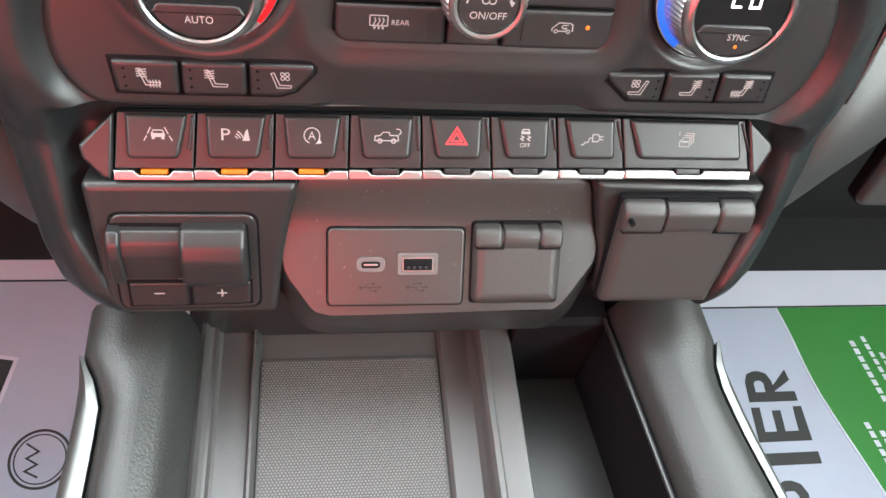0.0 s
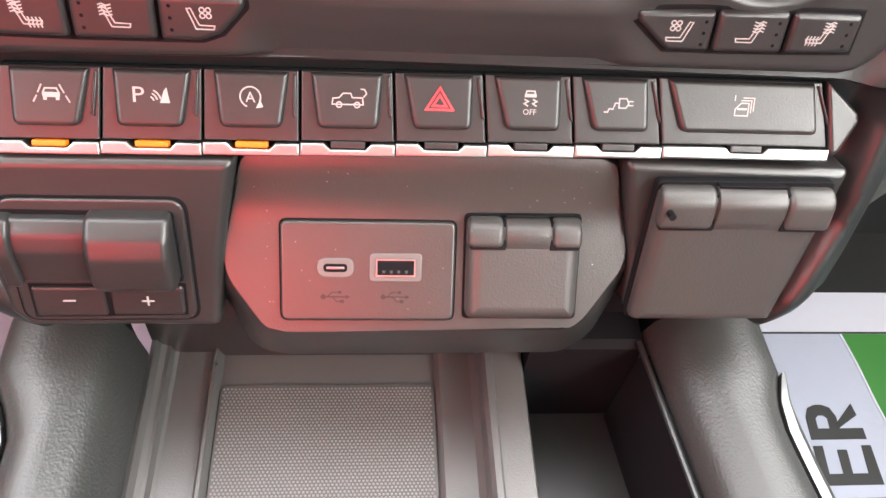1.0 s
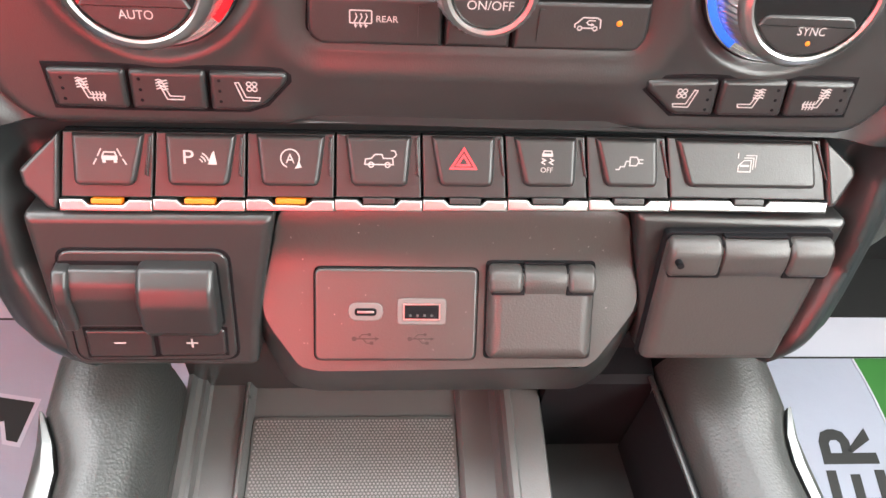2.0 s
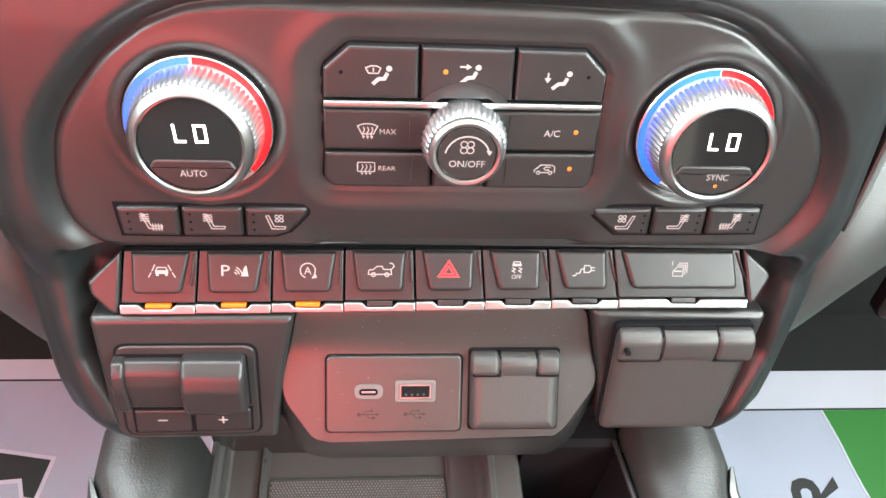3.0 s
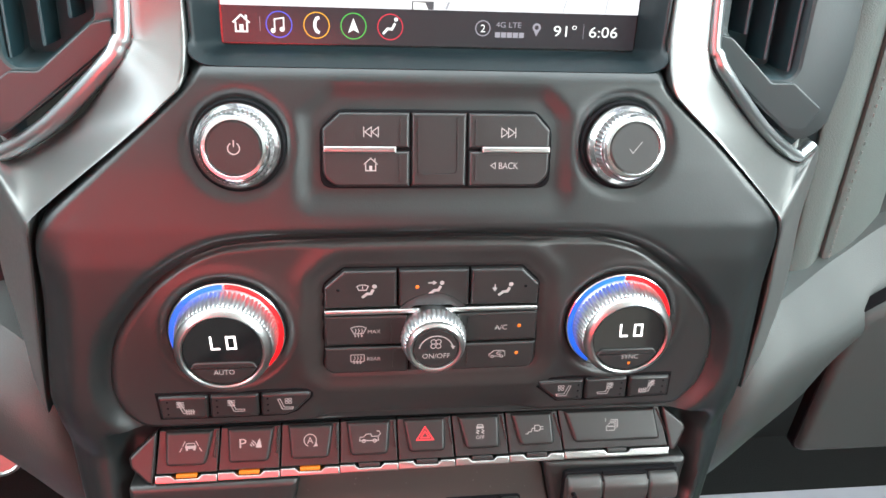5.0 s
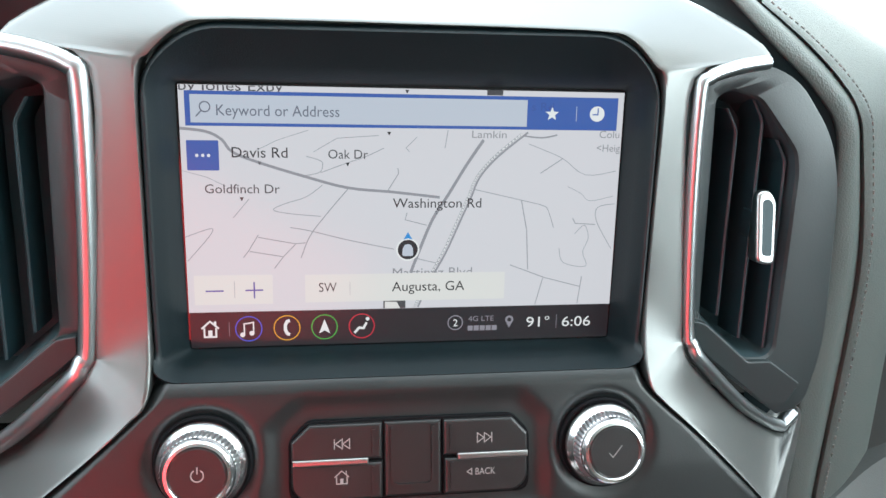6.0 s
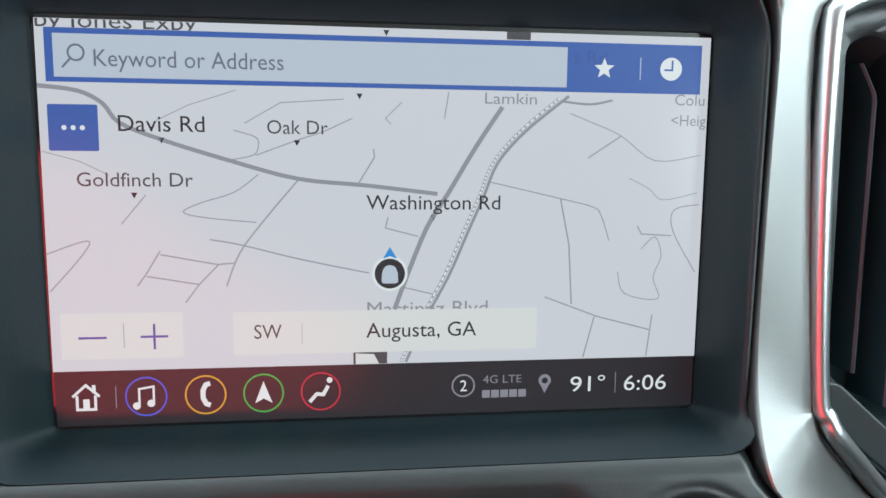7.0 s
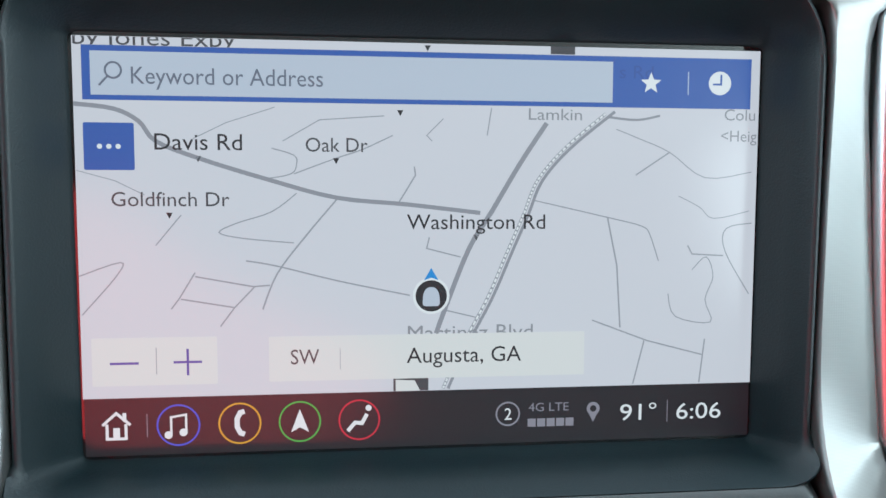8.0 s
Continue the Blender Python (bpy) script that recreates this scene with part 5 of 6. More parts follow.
def air_vent(f):
    e = 0.0 if f > 0 else 8.0
    F = lambda p: [(f * (u + e), v) for u, v in p]
    vent = thing("air_vent", S_M, "black upright dashboard air vent with slim slats and chrome frame", "air vent", "dashboard vents")
    opening = F([(126, 104), (133, 108), (147, 104), (166, 82), (168, 72), (167, -8), (163, -12.5), (152, -12.5), (128, 8)])
    rim = F([(112, 110), (147, 118), (163, 111), (181, 88), (187, 66), (190, -5), (184, -34), (172, -40), (116, 2)])
    bm = bmesh.new()
    rim, opening = rounded(rim, 14, 4), rounded(opening, 4, 4)
    loft(bm, [[(u, v, -12) for u, v in rim], [(u, v, 3.4) for u, v in rim], [(u, v, 4) for u, v in drawn_in(rim, 1.0)], [(u, v, 3) for u, v in opening], [(u, v, 1.6) for u, v in drawn_in(opening, 1.0)]], False, False)
    part("housing", bm, M_SHELF, vent, smooth=50)
    bm = bmesh.new()
    loft(bm, [[(u, v, 1.7) for u, v in drawn_in(opening, 0.9)], [(u, v, -20) for u, v in drawn_in(opening, 4.0)]], False, True)
    part("duct", bm, M_DUCT, vent, smooth=25)
    part("shelf", slab(rounded(F([(121, 9), (129, 7.5), (152.5, -12.2), (163.5, -12.2), (180, -24), (172, -40), (129, -6), (121, 1)]), 1.5, 3), -8, 5.2, 0.8, tilt=lambda u, v: 0.10 * (v + 20)), M_SHELF, vent)
    for u0, v0, v1 in ((138.9, 8, 91), (150.4, -3, 95), (163.0 if f > 0 else 164.2, -8, 78)):
        q = [(u0, v0), (u0, v1 - 2), (u0 - 0.6, v1), (u0 - 5.0, v1 + 8)]
        bm = bmesh.new()
        rings = []
        for u, v in q:
            rings.append([(f * (u + e) - 0.6, v, -19), (f * (u + e) + 0.6, v, -19), (f * (u + e) + 0.9, v, -2.0), (f * (u + e) + 0.7, v, -0.9), (f * (u + e), v, -0.4), (f * (u + e) - 0.7, v, -0.9), (f * (u + e) - 0.9, v, -2.0)])
        loft(bm, rings)
        part("slat", bm, M_SLAT, vent)
    cu = f * (150.8 + e)
    tab = bmesh.new()
    ring = rounded([(cu - 4.4, 35), (cu + 4.2, 34), (cu + 4.6, 61), (cu + 1.0, 66), (cu - 4.6, 65)], 3.2, 5)
    hole = rounded([(cu - 2.0, 38.5), (cu + 2.4, 38), (cu + 2.8, 60), (cu + 0.6, 62.4), (cu - 2.2, 61.4)], 1.6, 4)
    lean = lambda u, v: -0.16 * (v - 50)
    slab(ring, 5.5, 11, 1.4, 5, bm=tab, tilt=lean)
    part("tab_stem", slab(box2(cu - 2.2, 44, cu + 2.0, 56, 1), -6, 6, 0.4), M_SLAT, vent)
    part("tab", tab, M_BRUSHED, vent, "chrome adjusting tab")
    part("tab_inset", slab(hole, 6, 11.12, 0.1, tilt=lean), M_SLAT, vent)
    return vent


for f in (1, -1):
    vent = air_vent(f)
    e = 0.6 if f > 0 else 6.4
    line = [at(S_M, f * (143 + e), 118, 9), at(S_M, f * (128 + e), 115.5, 12), at(S_M, f * (115 + e), 111, 15), at(S_M, f * (112 + e), 104, 15.5), at(S_M, f * (113 + e), 60, 15), at(S_M, f * (116 + e), 9, 15.5), at(S_M, f * (118.5 + e), 1, 16.5), at(S_M, f * (124 + e), -7, 16.5),
            Vector((f * (0.151 + e * MM), 0.2845, 1.071)), Vector((f * (0.176 + e * MM), 0.2905, 1.0525)), Vector((f * (0.1815 + e * MM), 0.293, 1.0515)), Vector((f * (0.1875 + e * MM), 0.2968, 1.0535))]
    bm = sweep([S_M.inverted() @ q for q in smooth_line(line, 5)], [(a * (0.0030 if f > 0 else 0.0038), b * 0.0036) for a, b in circle(0, 0, 1, 16)], up=(0, 0, 1))
    part("chrome_frame", bm, M_FRAME, vent, "bright chrome frame", scale=1, smooth=60)

# ---- padded dash either side, with its seam ----


def pad_strip(edges, cols):
    """A skin over several edge lines, each smoothed to the same number of places."""
    bm = bmesh.new()
    lines = [smooth_line(e, 6) for e in edges]
    n = len(lines[0])
    cross = [smooth_line([l[i] for l in lines], cols) for i in range(n)]
    loft(bm, [[tuple(q) for q in c] for c in cross], False, False, closed=False)
    return bm


for f in (1, -1):
    X = lambda x, y, z: (f * (x + (0 if f > 0 else 0.004)), y, z)
    pad = thing("dash_pad", Matrix.Identity(4), "dark grey leather dash pad with a stitched seam", "dashboard", "dash pads", "structure")
    e1 = [X(0.135, 0.350, 1.236), X(0.160, 0.346, 1.216), X(0.181, 0.345, 1.200), X(0.199, 0.344, 1.181), X(0.207, 0.342, 1.152), X(0.213, 0.337, 1.108), X(0.213, 0.327, 1.052), X(0.218, 0.317, 0.990), X(0.224, 0.308, 0.915)]
    e2 = [X(0.153, 0.364, 1.2335), X(0.175, 0.358, 1.2195), X(0.197, 0.355, 1.203), X(0.212, 0.354, 1.188), X(0.2205, 0.353, 1.169), X(0.2345, 0.347, 1.116), X(0.240, 0.340, 1.064), X(0.2445, 0.331, 0.992), X(0.248, 0.319, 0.915)]
    e3 = [X(0.170, 0.440, 1.237), X(0.215, 0.445, 1.225), X(0.262, 0.445, 1.208), X(0.302, 0.432, 1.189), X(0.300, 0.402, 1.160), X(0.288, 0.373, 1.095), X(0.293, 0.362, 1.025), X(0.297, 0.352, 0.965), X(0.298, 0.345, 0.915)]
    e0 = [Vector(q) + Vector((-f * 0.030, 0.004, -0.002)) for q in e1]
    part("vent_surround", pad_strip([e0, [Vector(q) + Vector((-f * 0.010, 0.0035, -0.001)) for q in e1], [Vector(q) + Vector((f * 0.001, 0.0015, 0)) for q in e1]], 4), M_BEZEL, pad, scale=1, smooth=60)
    part("inner_panel", pad_strip([[Vector(q) + Vector((0, 0.004, 0)) for q in e1], e1, [((Vector(a) + Vector(b)) / 2 + Vector((0, -0.0045, 0.001))) for a, b in zip(e1, e2)], e2], 5), M_PAD, pad, scale=1, smooth=60)
    e2b = [Vector(q) + Vector((0, 0.0025, 0)) for q in e2]
    lift = [0.010, 0.010, 0.009, 0.007, 0.005, 0.003, 0.002, 0.002, 0.002]
    part("outer_panel", pad_strip([e2b, [Vector(q) + Vector((f * 0.0024, -0.0034, 0)) for q in e2], [((Vector(a) + Vector(b)) / 2 + Vector((0, -0.005, h))) for a, b, h in zip(e2, e3, lift)], e3, [Vector(q) + Vector((f * 0.004, 0.008, -0.001)) for q in e3]], 4), M_PAD, pad, scale=1, smooth=60)
    e4 = [X(0.72, 0.46, 1.12), X(0.72, 0.45, 1.10), X(0.72, 0.42, 1.05), X(0.72, 0.40, 1.00), X(0.72, 0.39, 0.96), X(0.72, 0.38, 0.915)]
    part("far_panel", pad_strip([[Vector(q) + Vector((f * 0.004, 0.010, 0)) for q in e3[3:]], [Vector(q) + Vector((f * 0.007, -0.001, 0)) for q in e3[3:]], e4], 6), M_KNEE, pad, scale=1, smooth=60)
    crest = [X(0.06, 0.440, 1.243), X(0.170, 0.440, 1.236), X(0.215, 0.445, 1.224), X(0.262, 0.445, 1.207), X(0.302, 0.432, 1.188), X(0.72, 0.46, 1.12)]
    part("top_panel", pad_strip([crest, [Vector(q) + Vector((0, 0.05, -0.012)) for q in crest], [Vector((q[0], 0.70, 1.13 + 0.3 * (q[2] - 1.2))) for q in crest], [Vector((q[0], 0.99, 1.02)) for q in crest]], 4), M_PAD, pad, scale=1, smooth=60)
    seam = smooth_line([Vector(q) + Vector((f * 0.0040, -0.0040, 0.0008)) for q in e2], 26)
    seam_step, run = 0.0030, 0.0
    for a, b in zip(seam, seam[1:]):
        run += (b - a).length
        if run >= seam_step:
            run = 0.0
            d = (b - a).normalized()
            bm = sweep([b - d * 0.0010, b, b + d * 0.0010], [(p * 0.00042, q * 0.0005) for p, q in circle(0, 0, 1, 6)], up=(0, -1, 0.3))
            part("stitch", bm, M_STITCH, pad, scale=1)

# dash arch behind the trims, over the screen
bm = bmesh.new()
loft(bm, [[tuple(at(S_M, u, v, w)) for u, v, w in [(-112, 143, -6), (-60, 147, -7), (0, 148, -7), (60, 147, -7), (112, 143, -6)]], [(-0.13, 0.36, 1.236), (-0.06, 0.37, 1.242), (0, 0.372, 1.243), (0.06, 0.37, 1.242), (0.13, 0.36, 1.236)], [(-0.13, 0.445, 1.241), (-0.06, 0.445, 1.244), (0, 0.445, 1.245), (0.06, 0.445, 1.244), (0.13, 0.445, 1.241)], [(-0.13, 0.99, 1.03), (-0.06, 0.99, 1.03), (0, 0.99, 1.03), (0.06, 0.99, 1.03), (0.13, 0.99, 1.03)]], False, False, closed=False)
part("dash_crown", bm, M_PAD, stack, scale=1, smooth=60)

# knee bolsters
for f in (1, -1):
    X = lambda x, y, z: Vector((f * (x + (0 if f > 0 else 0.010)), y, z))
    knee = thing("knee_bolster", Matrix.Identity(4), "grained grey padded knee bolster beside the centre stack", "dashboard", "knee bolsters", "structure")
    upper = [X(0.130, 0.262, 0.835), X(0.148, 0.262, 0.885), X(0.164, 0.262, 0.935), X(0.190, 0.278, 0.955), X(0.222, 0.300, 0.957), X(0.262, 0.326, 0.960), X(0.310, 0.345, 0.975), X(0.40, 0.355, 0.998), X(0.60, 0.36, 1.01)]
    front = [X(0.133, 0.240, 0.827), X(0.156, 0.238, 0.868), X(0.178, 0.242, 0.912), X(0.205, 0.256, 0.932), X(0.240, 0.274, 0.934), X(0.280, 0.296, 0.936), X(0.325, 0.312, 0.950), X(0.41, 0.322, 0.972), X(0.60, 0.33, 0.985)]
    lower = [X(0.140, 0.255, 0.815), X(0.172, 0.252, 0.840), X(0.202, 0.258, 0.876), X(0.232, 0.272, 0.892), X(0.260, 0.294, 0.902), X(0.292, 0.316, 0.910), X(0.335, 0.332, 0.926), X(0.42, 0.345, 0.942), X(0.60, 0.35, 0.952)]
    under = [X(0.140, 0.300, 0.800), X(0.178, 0.300, 0.822), X(0.208, 0.305, 0.856), X(0.236, 0.315, 0.872), X(0.266, 0.334, 0.882), X(0.300, 0.352, 0.892), X(0.345, 0.366, 0.908), X(0.42, 0.377, 0.925), X(0.60, 0.38, 0.935)]
    part("cushion", pad_strip([upper, front, lower, under], 7), M_KNEE, knee, scale=1, smooth=70)
    part("cushion_top", pad_strip([[q + Vector((0, 0.03, 0.0)) for q in upper], upper], 3), M_KNEE, knee, scale=1, smooth=70)
    door_edge = [(f * 258, -66), (f * 600, -66), (f * 600, 80), (f * 330, 76), (f * 287, 67), (f * 263, 48), (f * 258, 10)]
    for name, grow, w0, w1, mat in (("panel_gap", 0.8, -13, -5, M_DARK), ("lower_panel", 0.0, -14, 0, M_KNEE)):
        edge = door_edge if area2(door_edge) > 0 else door_edge[::-1]
        bm = slab(rounded(inset(edge, -grow), [8] * 7, 5), w0, w1, 6 if name == "lower_panel" else 1, 6)
        bmesh.ops.scale(bm, vec=(MM,) * 3, verts=bm.verts)
        bmesh.ops.transform(bm, matrix=plane_m(0, 0.284, 0.890, 6), verts=bm.verts)
        part(name, bm, mat, knee, scale=1, smooth=50)

# start button beside the stack
m = Matrix.Translation((-0.2265, 0.268, 0.873)) @ Matrix.Rotation(radians(62), 4, "X") @ Matrix.Rotation(radians(14), 4, "Y")
start = thing("start_button", m, "round black start button in a satin ring", "button")
part("ring", lathe([(12.0, -30), (12.4, 0.5), (12.0, 1.6), (10.6, 2.0), (9.6, 1.0)], 48), M_BRUSHED, start, "satin metal ring")
part("cap", lathe([(9.6, -20), (9.6, 0.2), (9.0, 0.8), (0.1, 0.9)], 48), M_KEY, start)

# a little dust on the port plate
rng = random.Random(4)
bm = bmesh.new()
while len(bm.verts) < 8 * 42:
    u, v = rng.uniform(-60, 55), rng.uniform(-22, 36)
    if inside_distance(FACE, u, v) > -4 or (-53 < u < 50 and -20 < v < 20 and not (-49 < u < 5 and -16 < v < 14)):
        continue
    w = 1.8 if (-49 < u < 5 and -16 < v < 14) else face_lift(u, v)
    r = rng.uniform(0.07, 0.17)
    fill(bm, box2(u - r, v - r, u + r, v + r * rng.uniform(0.4, 1.6)), w, w + 0.08)
dust = part("dust", bm, M_PRINT, None, smooth=0)
dust.matrix_world = Q_M
tagged(dust, "pale dust specks on the charcoal port plate", "dust", kind="stuff")

# ---- centre console ----
Y0 = -0.30


def arm_out_right(y):
    return interp([(-0.30, 0.180), (0.0, 0.170), (0.11, 0.149), (0.14, 0.1425), (0.165, 0.1385), (0.178, 0.139), (0.191, 0.1435), (0.213, 0.1425), (0.24, 0.141)], y)


def arm_in_right(y):
    return 0.0905 + (0.2085 - y) * 0.125


def arm_out_left(y):
    return interp([(-0.30, 0.150), (0.0, 0.149), (0.13, 0.1485), (0.15, 0.148), (0.168, 0.148), (0.178, 0.152), (0.191, 0.159), (0.213, 0.1595), (0.24, 0.158)], y)


def along(section, y0, y1, step=0.008):
    """A bar whose cross-section, (x, z) places, is given for each y."""
    bm = bmesh.new()
    n = int((y1 - y0) / step)
    loft(bm, [[(x, y0 + (y1 - y0) * i / n, z) for x, z in section(y0 + (y1 - y0) * i / n)] for i in range(n + 1)])
    return bm


def right_arm(y):
    a, b = arm_in_right(y), arm_out_right(y)
    return [(a + 0.002, 0.745), (b, 0.745), (b + 0.0005, 0.815), (b - 0.001, 0.824), (b - 0.005, 0.829), (b - 0.012, 0.8315), (b - 0.022, 0.8325), (a + 0.020, 0.8320), (a + 0.012, 0.8295), (a + 0.007, 0.8245), (a + 0.004, 0.817), (a + 0.002, 0.800)]


def left_arm(y):
    a, b = 0.1115, arm_out_left(y)
    return [(-a - 0.001, 0.745), (-a - 0.001, 0.800), (-a - 0.003, 0.815), (-a - 0.006, 0.8235), (-a - 0.011, 0.8295), (-a - 0.018, 0.832), (-b + 0.018, 0.8325), (-b + 0.010, 0.8315), (-b + 0.004, 0.828), (-b + 0.001, 0.823), (-b, 0.815), (-b, 0.745)]


console = thing("centre_console", Matrix.Identity(4), "open centre console with grained side rails, phone tray and side bin", "console", kind="structure")
part("side_rail", along(right_arm, Y0, 0.215), M_LEATHER, console, scale=1, smooth=60)
part("side_rail", along(left_arm, Y0, 0.215), M_LEATHER, console, scale=1, smooth=60)
TRAY = [(-0.1125, 0.745), (-0.1125, 0.7975), (-0.1105, 0.7985), (-0.1090, 0.7945), (-0.1070, 0.7930), (-0.1055, 0.7930), (-0.1045, 0.7885), (-0.1030, 0.7875), (-0.0890, 0.7875), (-0.0875, 0.7905), (-0.0862, 0.7905), (-0.0850, 0.7865), (-0.0840, 0.7845), (0.0072, 0.7845), (0.0082, 0.7870), (0.0095, 0.7882), (0.0225, 0.7890), (0.0250, 0.7925), (0.0258, 0.8010), (0.0275, 0.8030), (0.0300, 0.8030), (0.0310, 0.8018), (0.0410, 0.8024), (0.0430, 0.8018), (0.0440, 0.7995), (0.0448, 0.745)]
part("tray", along(lambda y: TRAY, Y0, 0.222, 0.02), M_TRAY, console, scale=1, smooth=30)
part("tray_back", box_bm(-0.1125, 0.222, 0.745, 0.046, 0.232, 0.87), M_PANEL, console, scale=1)
# black plastic bin, walls and floor darkened further for the shade inside it
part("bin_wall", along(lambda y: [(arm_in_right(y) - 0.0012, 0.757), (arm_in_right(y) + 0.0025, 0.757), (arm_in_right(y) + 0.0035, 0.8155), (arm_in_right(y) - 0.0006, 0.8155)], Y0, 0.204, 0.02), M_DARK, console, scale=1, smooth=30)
part("bin_floor", box_bm(0.0448, Y0, 0.745, 0.135, 0.226, 0.757), M_KEY, console, scale=1)
bm = bmesh.new()
loft(bm, [[(0.0448, 0.2055, 0.757), (0.0985, 0.2055, 0.757), (0.0985, 0.240, 0.757), (0.0448, 0.240, 0.757)], [(0.0448, 0.2075, 0.8145), (0.0930, 0.2075, 0.8145), (0.0930, 0.240, 0.8145), (0.0448, 0.240, 0.8145)], [(0.0448, 0.211, 0.817), (0.0925, 0.211, 0.817), (0.0925, 0.240, 0.817), (0.0448, 0.240, 0.817)]])
# added black block, filling the shaded hole behind bin and rail
part("dark_filler", box_bm(0.0462, 0.2245, 0.745, 0.150, 0.236, 0.868), M_DARK, console, scale=1)
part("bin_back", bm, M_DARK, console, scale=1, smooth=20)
part("bin_seam", sweep([(0.0965, 0.2040, 0.7575), (0.0925, 0.2060, 0.8150)], [(a * 0.001, b * 0.001) for a, b in circle(0, 0, 1, 8)], up=(0, 1, 0)), M_TRAY, console, scale=1)
line = [(arm_in_right(y) + 0.0005, y, 0.8165) for y in (0.21, 0.15, 0.1, 0.05, 0.0, -0.1, -0.3)]
part("rail_bead", sweep(line, [(a * 0.0013, b * 0.0013) for a, b in circle(0, 0, 1, 8)]), M_PANEL, console, scale=1)
for f, out in ((1, arm_out_right), (-1, arm_out_left)):
    bm = bmesh.new()
    rings = []
    for i in range(41):
        y = 0.190 - 0.49 * i / 40
        b = out(y)
        k = smoothstep(0, 0.05, 0.190 - y)
        base = interp([(-0.3, 0.186), (0.0, 0.178), (0.11, 0.156), (0.15, 0.149), (0.191, 0.1445)], y) if f > 0 else interp([(-0.3, 0.175), (0.0, 0.170), (0.10, 0.163), (0.15, 0.160), (0.191, 0.1595)], y)
        e = max(base, b + 0.0008)
        rings.append([(f * (b - 0.0005), y, 0.800), (f * (b - 0.0005), y, 0.8265 - 0.001 * k), (f * (b + (e - b) * 0.35), y, 0.8270 - 0.001 * k), (f * (b + (e - b) * 0.8), y, 0.8225), (f * (e + 0.0008), y, 0.812), (f * (e + 0.0012), y, 0.795), (f * b, y, 0.790)])
    loft(bm, rings)
    part("rail_trim", bm, M_SILVER, console, "satin silver side trim", scale=1, smooth=50)
    side = [[(f * (out(y) - 0.001), y, 0.80), (f * (out(y) - 0.001), y, 0.74), (f * (out(y) - 0.006), y, 0.40), (f * (out(y) - 0.03), y, 0.38), (f * (out(y) - 0.03), y, 0.80)] for y in (0.24, 0.2, 0.15, 0.1, 0.0, -0.15, -0.30)]
    bm = bmesh.new()
    loft(bm, side)
    part("side_wall", bm, M_SHELL, console, scale=1)

mat_thing = thing("tray_mat", Matrix.Translation((0, 0, 0.7845)), "black rubber phone tray mat with a fine dotted surface", "mat")
MAT = rounded([(-84, -300), (6.9, -300), (6.9, 207.0), (-84, 207.0)], 4, 5)
part("base", slab(MAT, 0, 1.3, 0.4), M_MATBASE, mat_thing)
verts, faces = [], []
step = 1.62
for r in range(132):
    v = 204.8 - r * step * 0.866
    for c in range(56):
        u = -82.4 + c * step + (step / 2 if r % 2 else 0)
        if u > 5.4:
            continue
        b = len(verts)
        for a in range(6):
            verts.append(((u + 0.56 * math.cos(a * math.pi / 3)) * MM, (v + 0.56 * math.sin(a * math.pi / 3)) * MM, 1.28 * MM))
        for a in range(6):
            verts.append(((u + 0.34 * math.cos(a * math.pi / 3)) * MM, (v + 0.34 * math.sin(a * math.pi / 3)) * MM, 1.62 * MM))
        faces += [(b + a, b + (a + 1) % 6, b + 6 + (a + 1) % 6, b + 6 + a) for a in range(6)] + [tuple(b + 6 + a for a in range(6))]
me = bpy.data.meshes.new("dots")
me.from_pydata(verts, [], faces)
me.materials.append(M_RUBBER)
dots = new("dots", me)
dots.parent = mat_thing
tagged(dots, kind="stuff")

# ---- footwell and paper mats ----
floor = thing("floor", F_M, "dark carpeted cab floor", "floor", kind="structure")
part("carpet", fill(bmesh.new(), box2(-900, -1500, 900, 140), -40, 0.0), M_CARPET, floor)
part("toe_board", fill(bmesh.new(), box2(-900, 120, 900, 160), -40, 420), M_CARPET, floor)


def paper_mat(u0, u1, v0, v1, line, label):
    m = thing("paper_floor_mat", F_M, label, "floor mat", "paper floor mats")
    part("sheet", fill(bmesh.new(), box2(u0, v0, u1, v1), 0.5, 2.0), M_PAPERW, m)
    part("printed_field", fill(bmesh.new(), box2(u0 + 8, v0 + 30, u1 - 8, line - 2.2), 2.0, 2.6), M_PAPER, m)
    part("border_line", fill(bmesh.new(), box2(u0 + 8, line - 2.2, u1 - 8, line), 2.0, 2.7), M_INK, m)
    return m


m = paper_mat(190, 640, -620, 45.5, 0, "printed grey and green paper floor mat")
edge = smooth_line([(474.8, -2.6, 0), (484, -36, 0), (500.5, -105, 0), (546, -220, 0), (575, -300, 0)], 6)
green = [(q.x, q.y) for q in edge] + [(631, -300), (631, -2.6)]
part("green_field", fill(bmesh.new(), green, 2.6, 3.2), M_GREEN, m, "green printed field")
part("field_edge", stroke(bmesh.new(), [(q.x, q.y) for q in edge], 2.2, 3.0, 3.6), M_PAPERW, m)
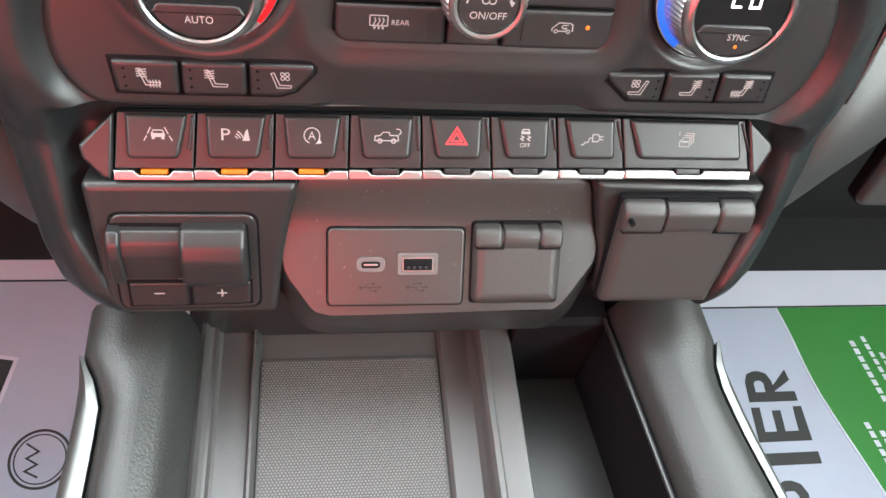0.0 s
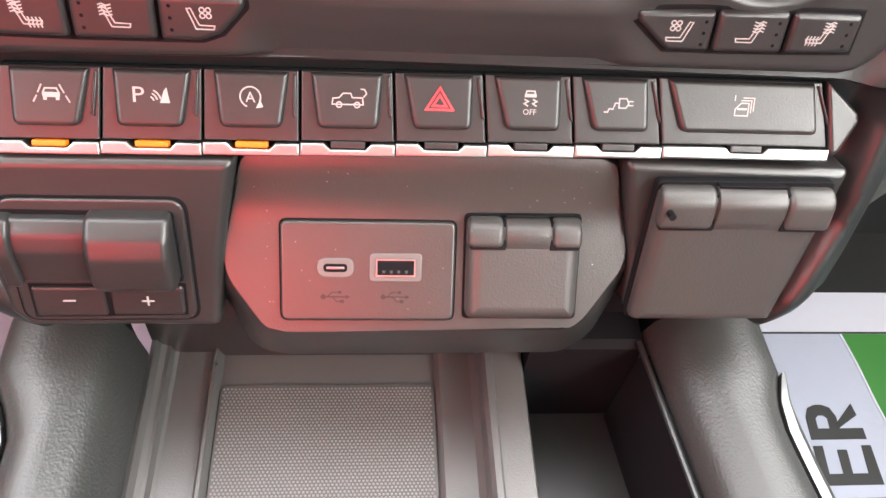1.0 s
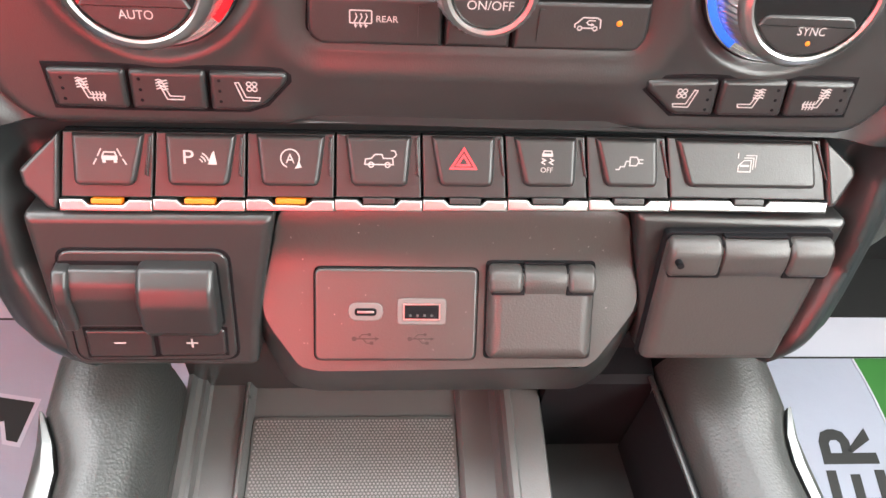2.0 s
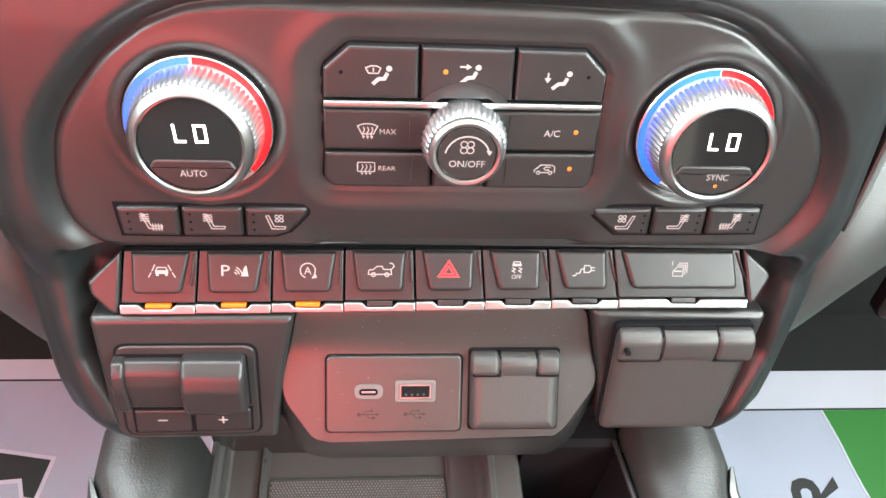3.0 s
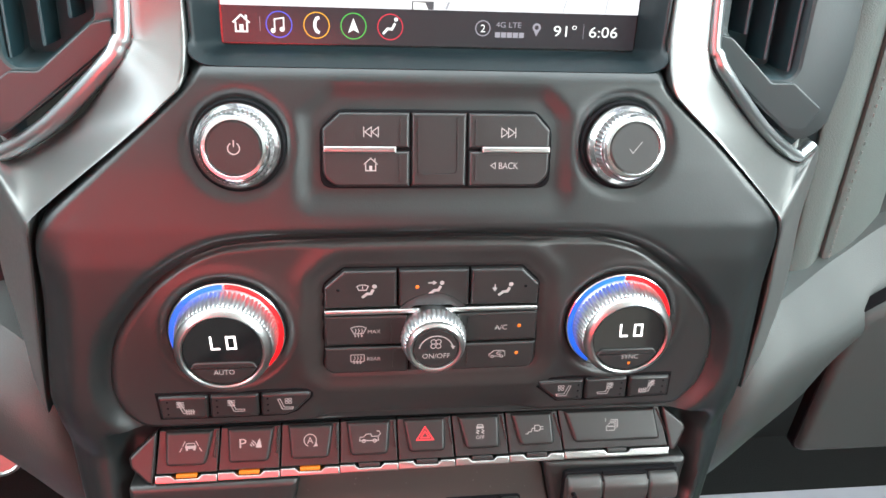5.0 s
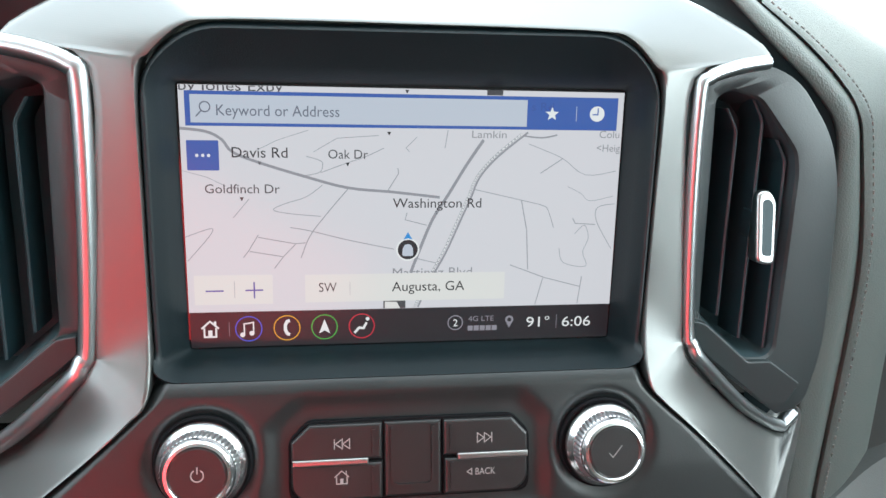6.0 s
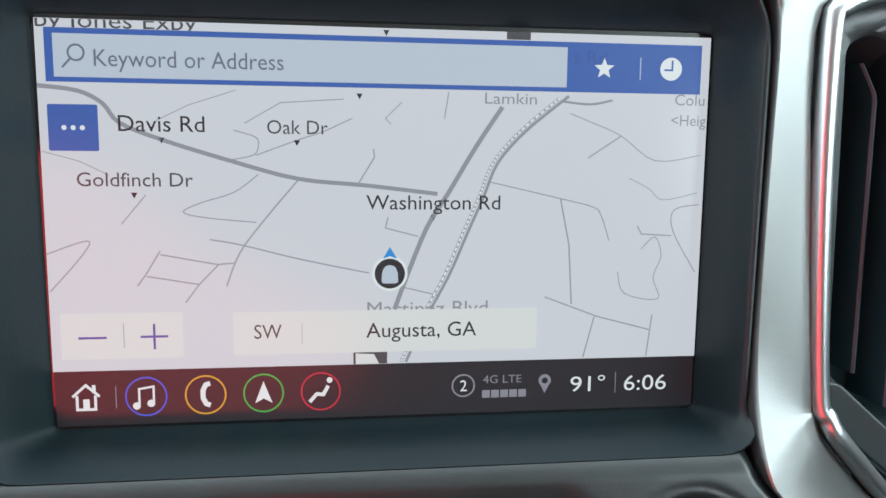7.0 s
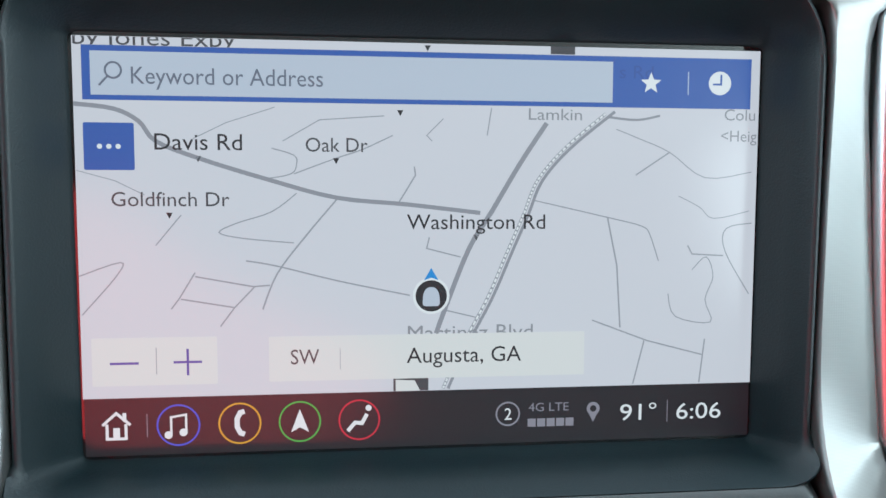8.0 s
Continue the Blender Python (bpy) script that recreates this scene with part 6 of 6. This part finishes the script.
# heavy printed marks, as plain shapes
BLOCKS = [
    [[(414, -113), (472, -113), (471, -102), (414, -102)], [(414, -102), (424, -102), (424, -92), (427, -89), (433, -89), (436, -92), (436, -102), (446, -102), (446, -90), (441, -81), (433, -78), (426, -78), (418, -81), (414, -90)], [(441, -100), (446, -102), (468, -89), (465, -77)]],
    [[(414, -157), (477, -157), (476, -146), (414, -146)], [(414, -146), (424, -146), (424, -119), (414, -119)], [(438, -146), (448, -146), (448, -123), (438, -123)], [(464, -146), (476, -146), (474, -119), (464, -119)]],
    [[(414, -182), (481, -182), (480, -169), (414, -169)]],
    [[(416, -240), (486, -240), (485, -228), (416, -228)], [(416, -228), (427, -228), (427, -214), (431, -209), (441, -209), (445, -214), (445, -228), (456, -228), (456, -212), (450, -202), (440, -198), (432, -198), (422, -202), (416, -212)]]]
for strokes in BLOCKS:
    bm = bmesh.new()
    for p in strokes:
        fill(bm, p, 2.6, 3.2)
    part("printed_mark", bm, M_INK, m)
for u0, v0, u1, v1 in ((556, -45, 562, -120), (572, -40, 577, -95), (544, -140, 550, -190), (560, -150, 566, -205), (590, -60, 595, -130), (605, -75, 609, -140), (585, -160, 590, -215)):
    du = (v0 - v1) * 0.28
    n = int((v0 - v1) / 9)
    for j in range(n):
        t0, t1 = j / n, (j + 0.72) / n
        part("printed_line", fill(bmesh.new(), [(u0 + du * t0, v0 + (v1 - v0) * t0), (u1 + du * t0, v0 + (v1 - v0) * t0), (u1 + du * t1, v0 + (v1 - v0) * t1), (u0 + du * t1, v0 + (v1 - v0) * t1)], 3.2, 3.7), M_PAPERW, m)
m = paper_mat(-640, -190, -620, 64, 41, "printed pale grey paper floor mat")
p = [(-354, -46), (-362, -84), (-372, -82), (-378, -64), (-404, -66), (-404, -92), (-500, -92), (-500, -38), (-404, -38)]
part("mark_edge", fill(bmesh.new(), inset(p if area2(p) > 0 else p[::-1], -4), 2.6, 3.0), M_PAPERW, m)
part("printed_mark", fill(bmesh.new(), p, 3.0, 3.5), M_INK, m)
part("printed_ring", stroke(bmesh.new(), circle(-316, -143, 27, 40), 2.4, 2.6, 3.2, True), M_INK, m)
part("printed_ring", stroke(bmesh.new(), circle(-316, -143, 23, 40), 1.2, 2.6, 3.2, True), M_INK, m)
part("printed_zigzag", stroke(bmesh.new(), [(-330, -128), (-318, -136), (-328, -142), (-318, -148), (-328, -154), (-316, -160)], 1.8, 2.6, 3.2), M_INK, m)

# ---- cab around the camera ----


def holed(name, outer, hole, depth, m, label, category, mat):
    """A wall with thickness and one opening, in its own plane."""
    w = thing(name, m, label, category, kind="structure")
    (a0, b0, a1, b1), (c0, d0, c1, d1) = outer, hole
    for q in ((a0, b0, a1, d0), (a0, d1, a1, b1), (a0, d0, c0, d1), (c1, d0, a1, d1)):
        if q[2] > q[0] and q[3] > q[1]:
            part("panel", slab(box2(*q), -depth, 0, 4, 2), mat, w)
    return w


LEFT_M = Matrix(((0, 0, 1, -0.88), (-1, 0, 0, 0), (0, 1, 0, 0), (0, 0, 0, 1)))
RIGHT_M = Matrix(((0, 0, -1, 0.88), (1, 0, 0, 0), (0, 1, 0, 0), (0, 0, 0, 1)))
holed("wall_left", (-1000, 300, 1650, 1760), (-500, 1330, 700, 1690), 60, LEFT_M, "grey cab door side with an open window", "wall", M_CABIN)
holed("wall_right", (-1650, 300, 1000, 1760), (-1170, 1330, 500, 1690), 60, RIGHT_M, "grey cab door side with an open window", "wall", M_CABIN)
rear = part("wall_rear", box_bm(-0.88, -1.71, 0.3, 0.88, -1.65, 1.76), M_CABIN, None, scale=1)
tagged(rear, "grey cab rear wall", "wall", kind="structure")
bulkhead = part("wall_front", box_bm(-0.88, 1.0, 0.3, 0.88, 1.06, 1.03), M_CABIN, None, scale=1)
tagged(bulkhead, "dark bulkhead below the windscreen", "wall", kind="structure")
for f in (1, -1):
    bm = sweep([(f * 0.85, 1.02, 1.02), (f * 0.83, 0.14, 1.74)], [(a * 0.04, b * 0.03) for a, b in circle(0, 0, 1, 12)], up=(1, 0, 0))
    tagged(part("windscreen_pillar", bm, M_LINER, None, scale=1), "light grey windscreen pillar", "pillar", "windscreen pillars", "structure")
ceiling = part("ceiling", box_bm(-0.88, -1.65, 1.74, 0.88, 0.14, 1.80), M_LINER, None, scale=1)
tagged(ceiling, "light grey woven headliner", "ceiling", kind="structure")
ground = part("ground", box_bm(-60, -60, 0.0, 60, 60, 0.02), material("lot_concrete", (0.34, 0.335, 0.32), 0.9, vary=0.15, vary_scale=4), None, scale=1)
tagged(ground, "pale sunlit concrete lot around the truck", "ground", kind="structure")

# added seat-shaped red reflector, unseen, behind the driver's side, mirrored in the glossy trim
seat = thing("red_reflector", Matrix.Translation((-0.385, -0.42, 0)), "added red cloth reflector, unseen, mirrored in the glossy trim", "seat")
for name, z0, z1, mat, label in (("reflector_foot", 0.70, 0.885, M_CARPET, "dark lower part of the added reflector"), ("reflector_cloth", 0.89, 1.40, M_REDCLOTH, "red cloth of the added reflector")):
    bm = bmesh.new()
    rings = []
    for i in range(15):
        z = z0 + (z1 - z0) * i / 14
        t = (z - 0.70) / 0.57
        right = interp([(0.70, 0.285), (0.886, 0.285), (0.889, 0.06), (0.95, 0.165), (1.03, 0.285), (1.12, 0.41), (1.18, 0.41), (1.24, 0.27), (1.30, 0.17), (1.40, 0.05)], z)
        d = 0.07 - 0.03 * t
        rings.append([(x, y - 0.08 * t, z) for x, y in rounded([(-0.30, -d), (right, -d), (right, d), (-0.30, d)], [0.03, 0.03, 0.025, 0.025], 3)])
    loft(bm, rings)
    part(name, bm, mat, seat, label, scale=1, smooth=60)
bm = slab(rounded([(-260, -60), (260, -60), (270, 420), (-270, 420)], 60, 5), 560, 720, 40, 5)
part("reflector_block", bm, M_CABIN, seat, smooth=60)
bm = slab(rounded([(-230, -40), (230, -40), (230, 380), (-230, 380)], 20, 4), 400, 560, 10, 3)
part("reflector_base", bm, M_CABIN, seat)
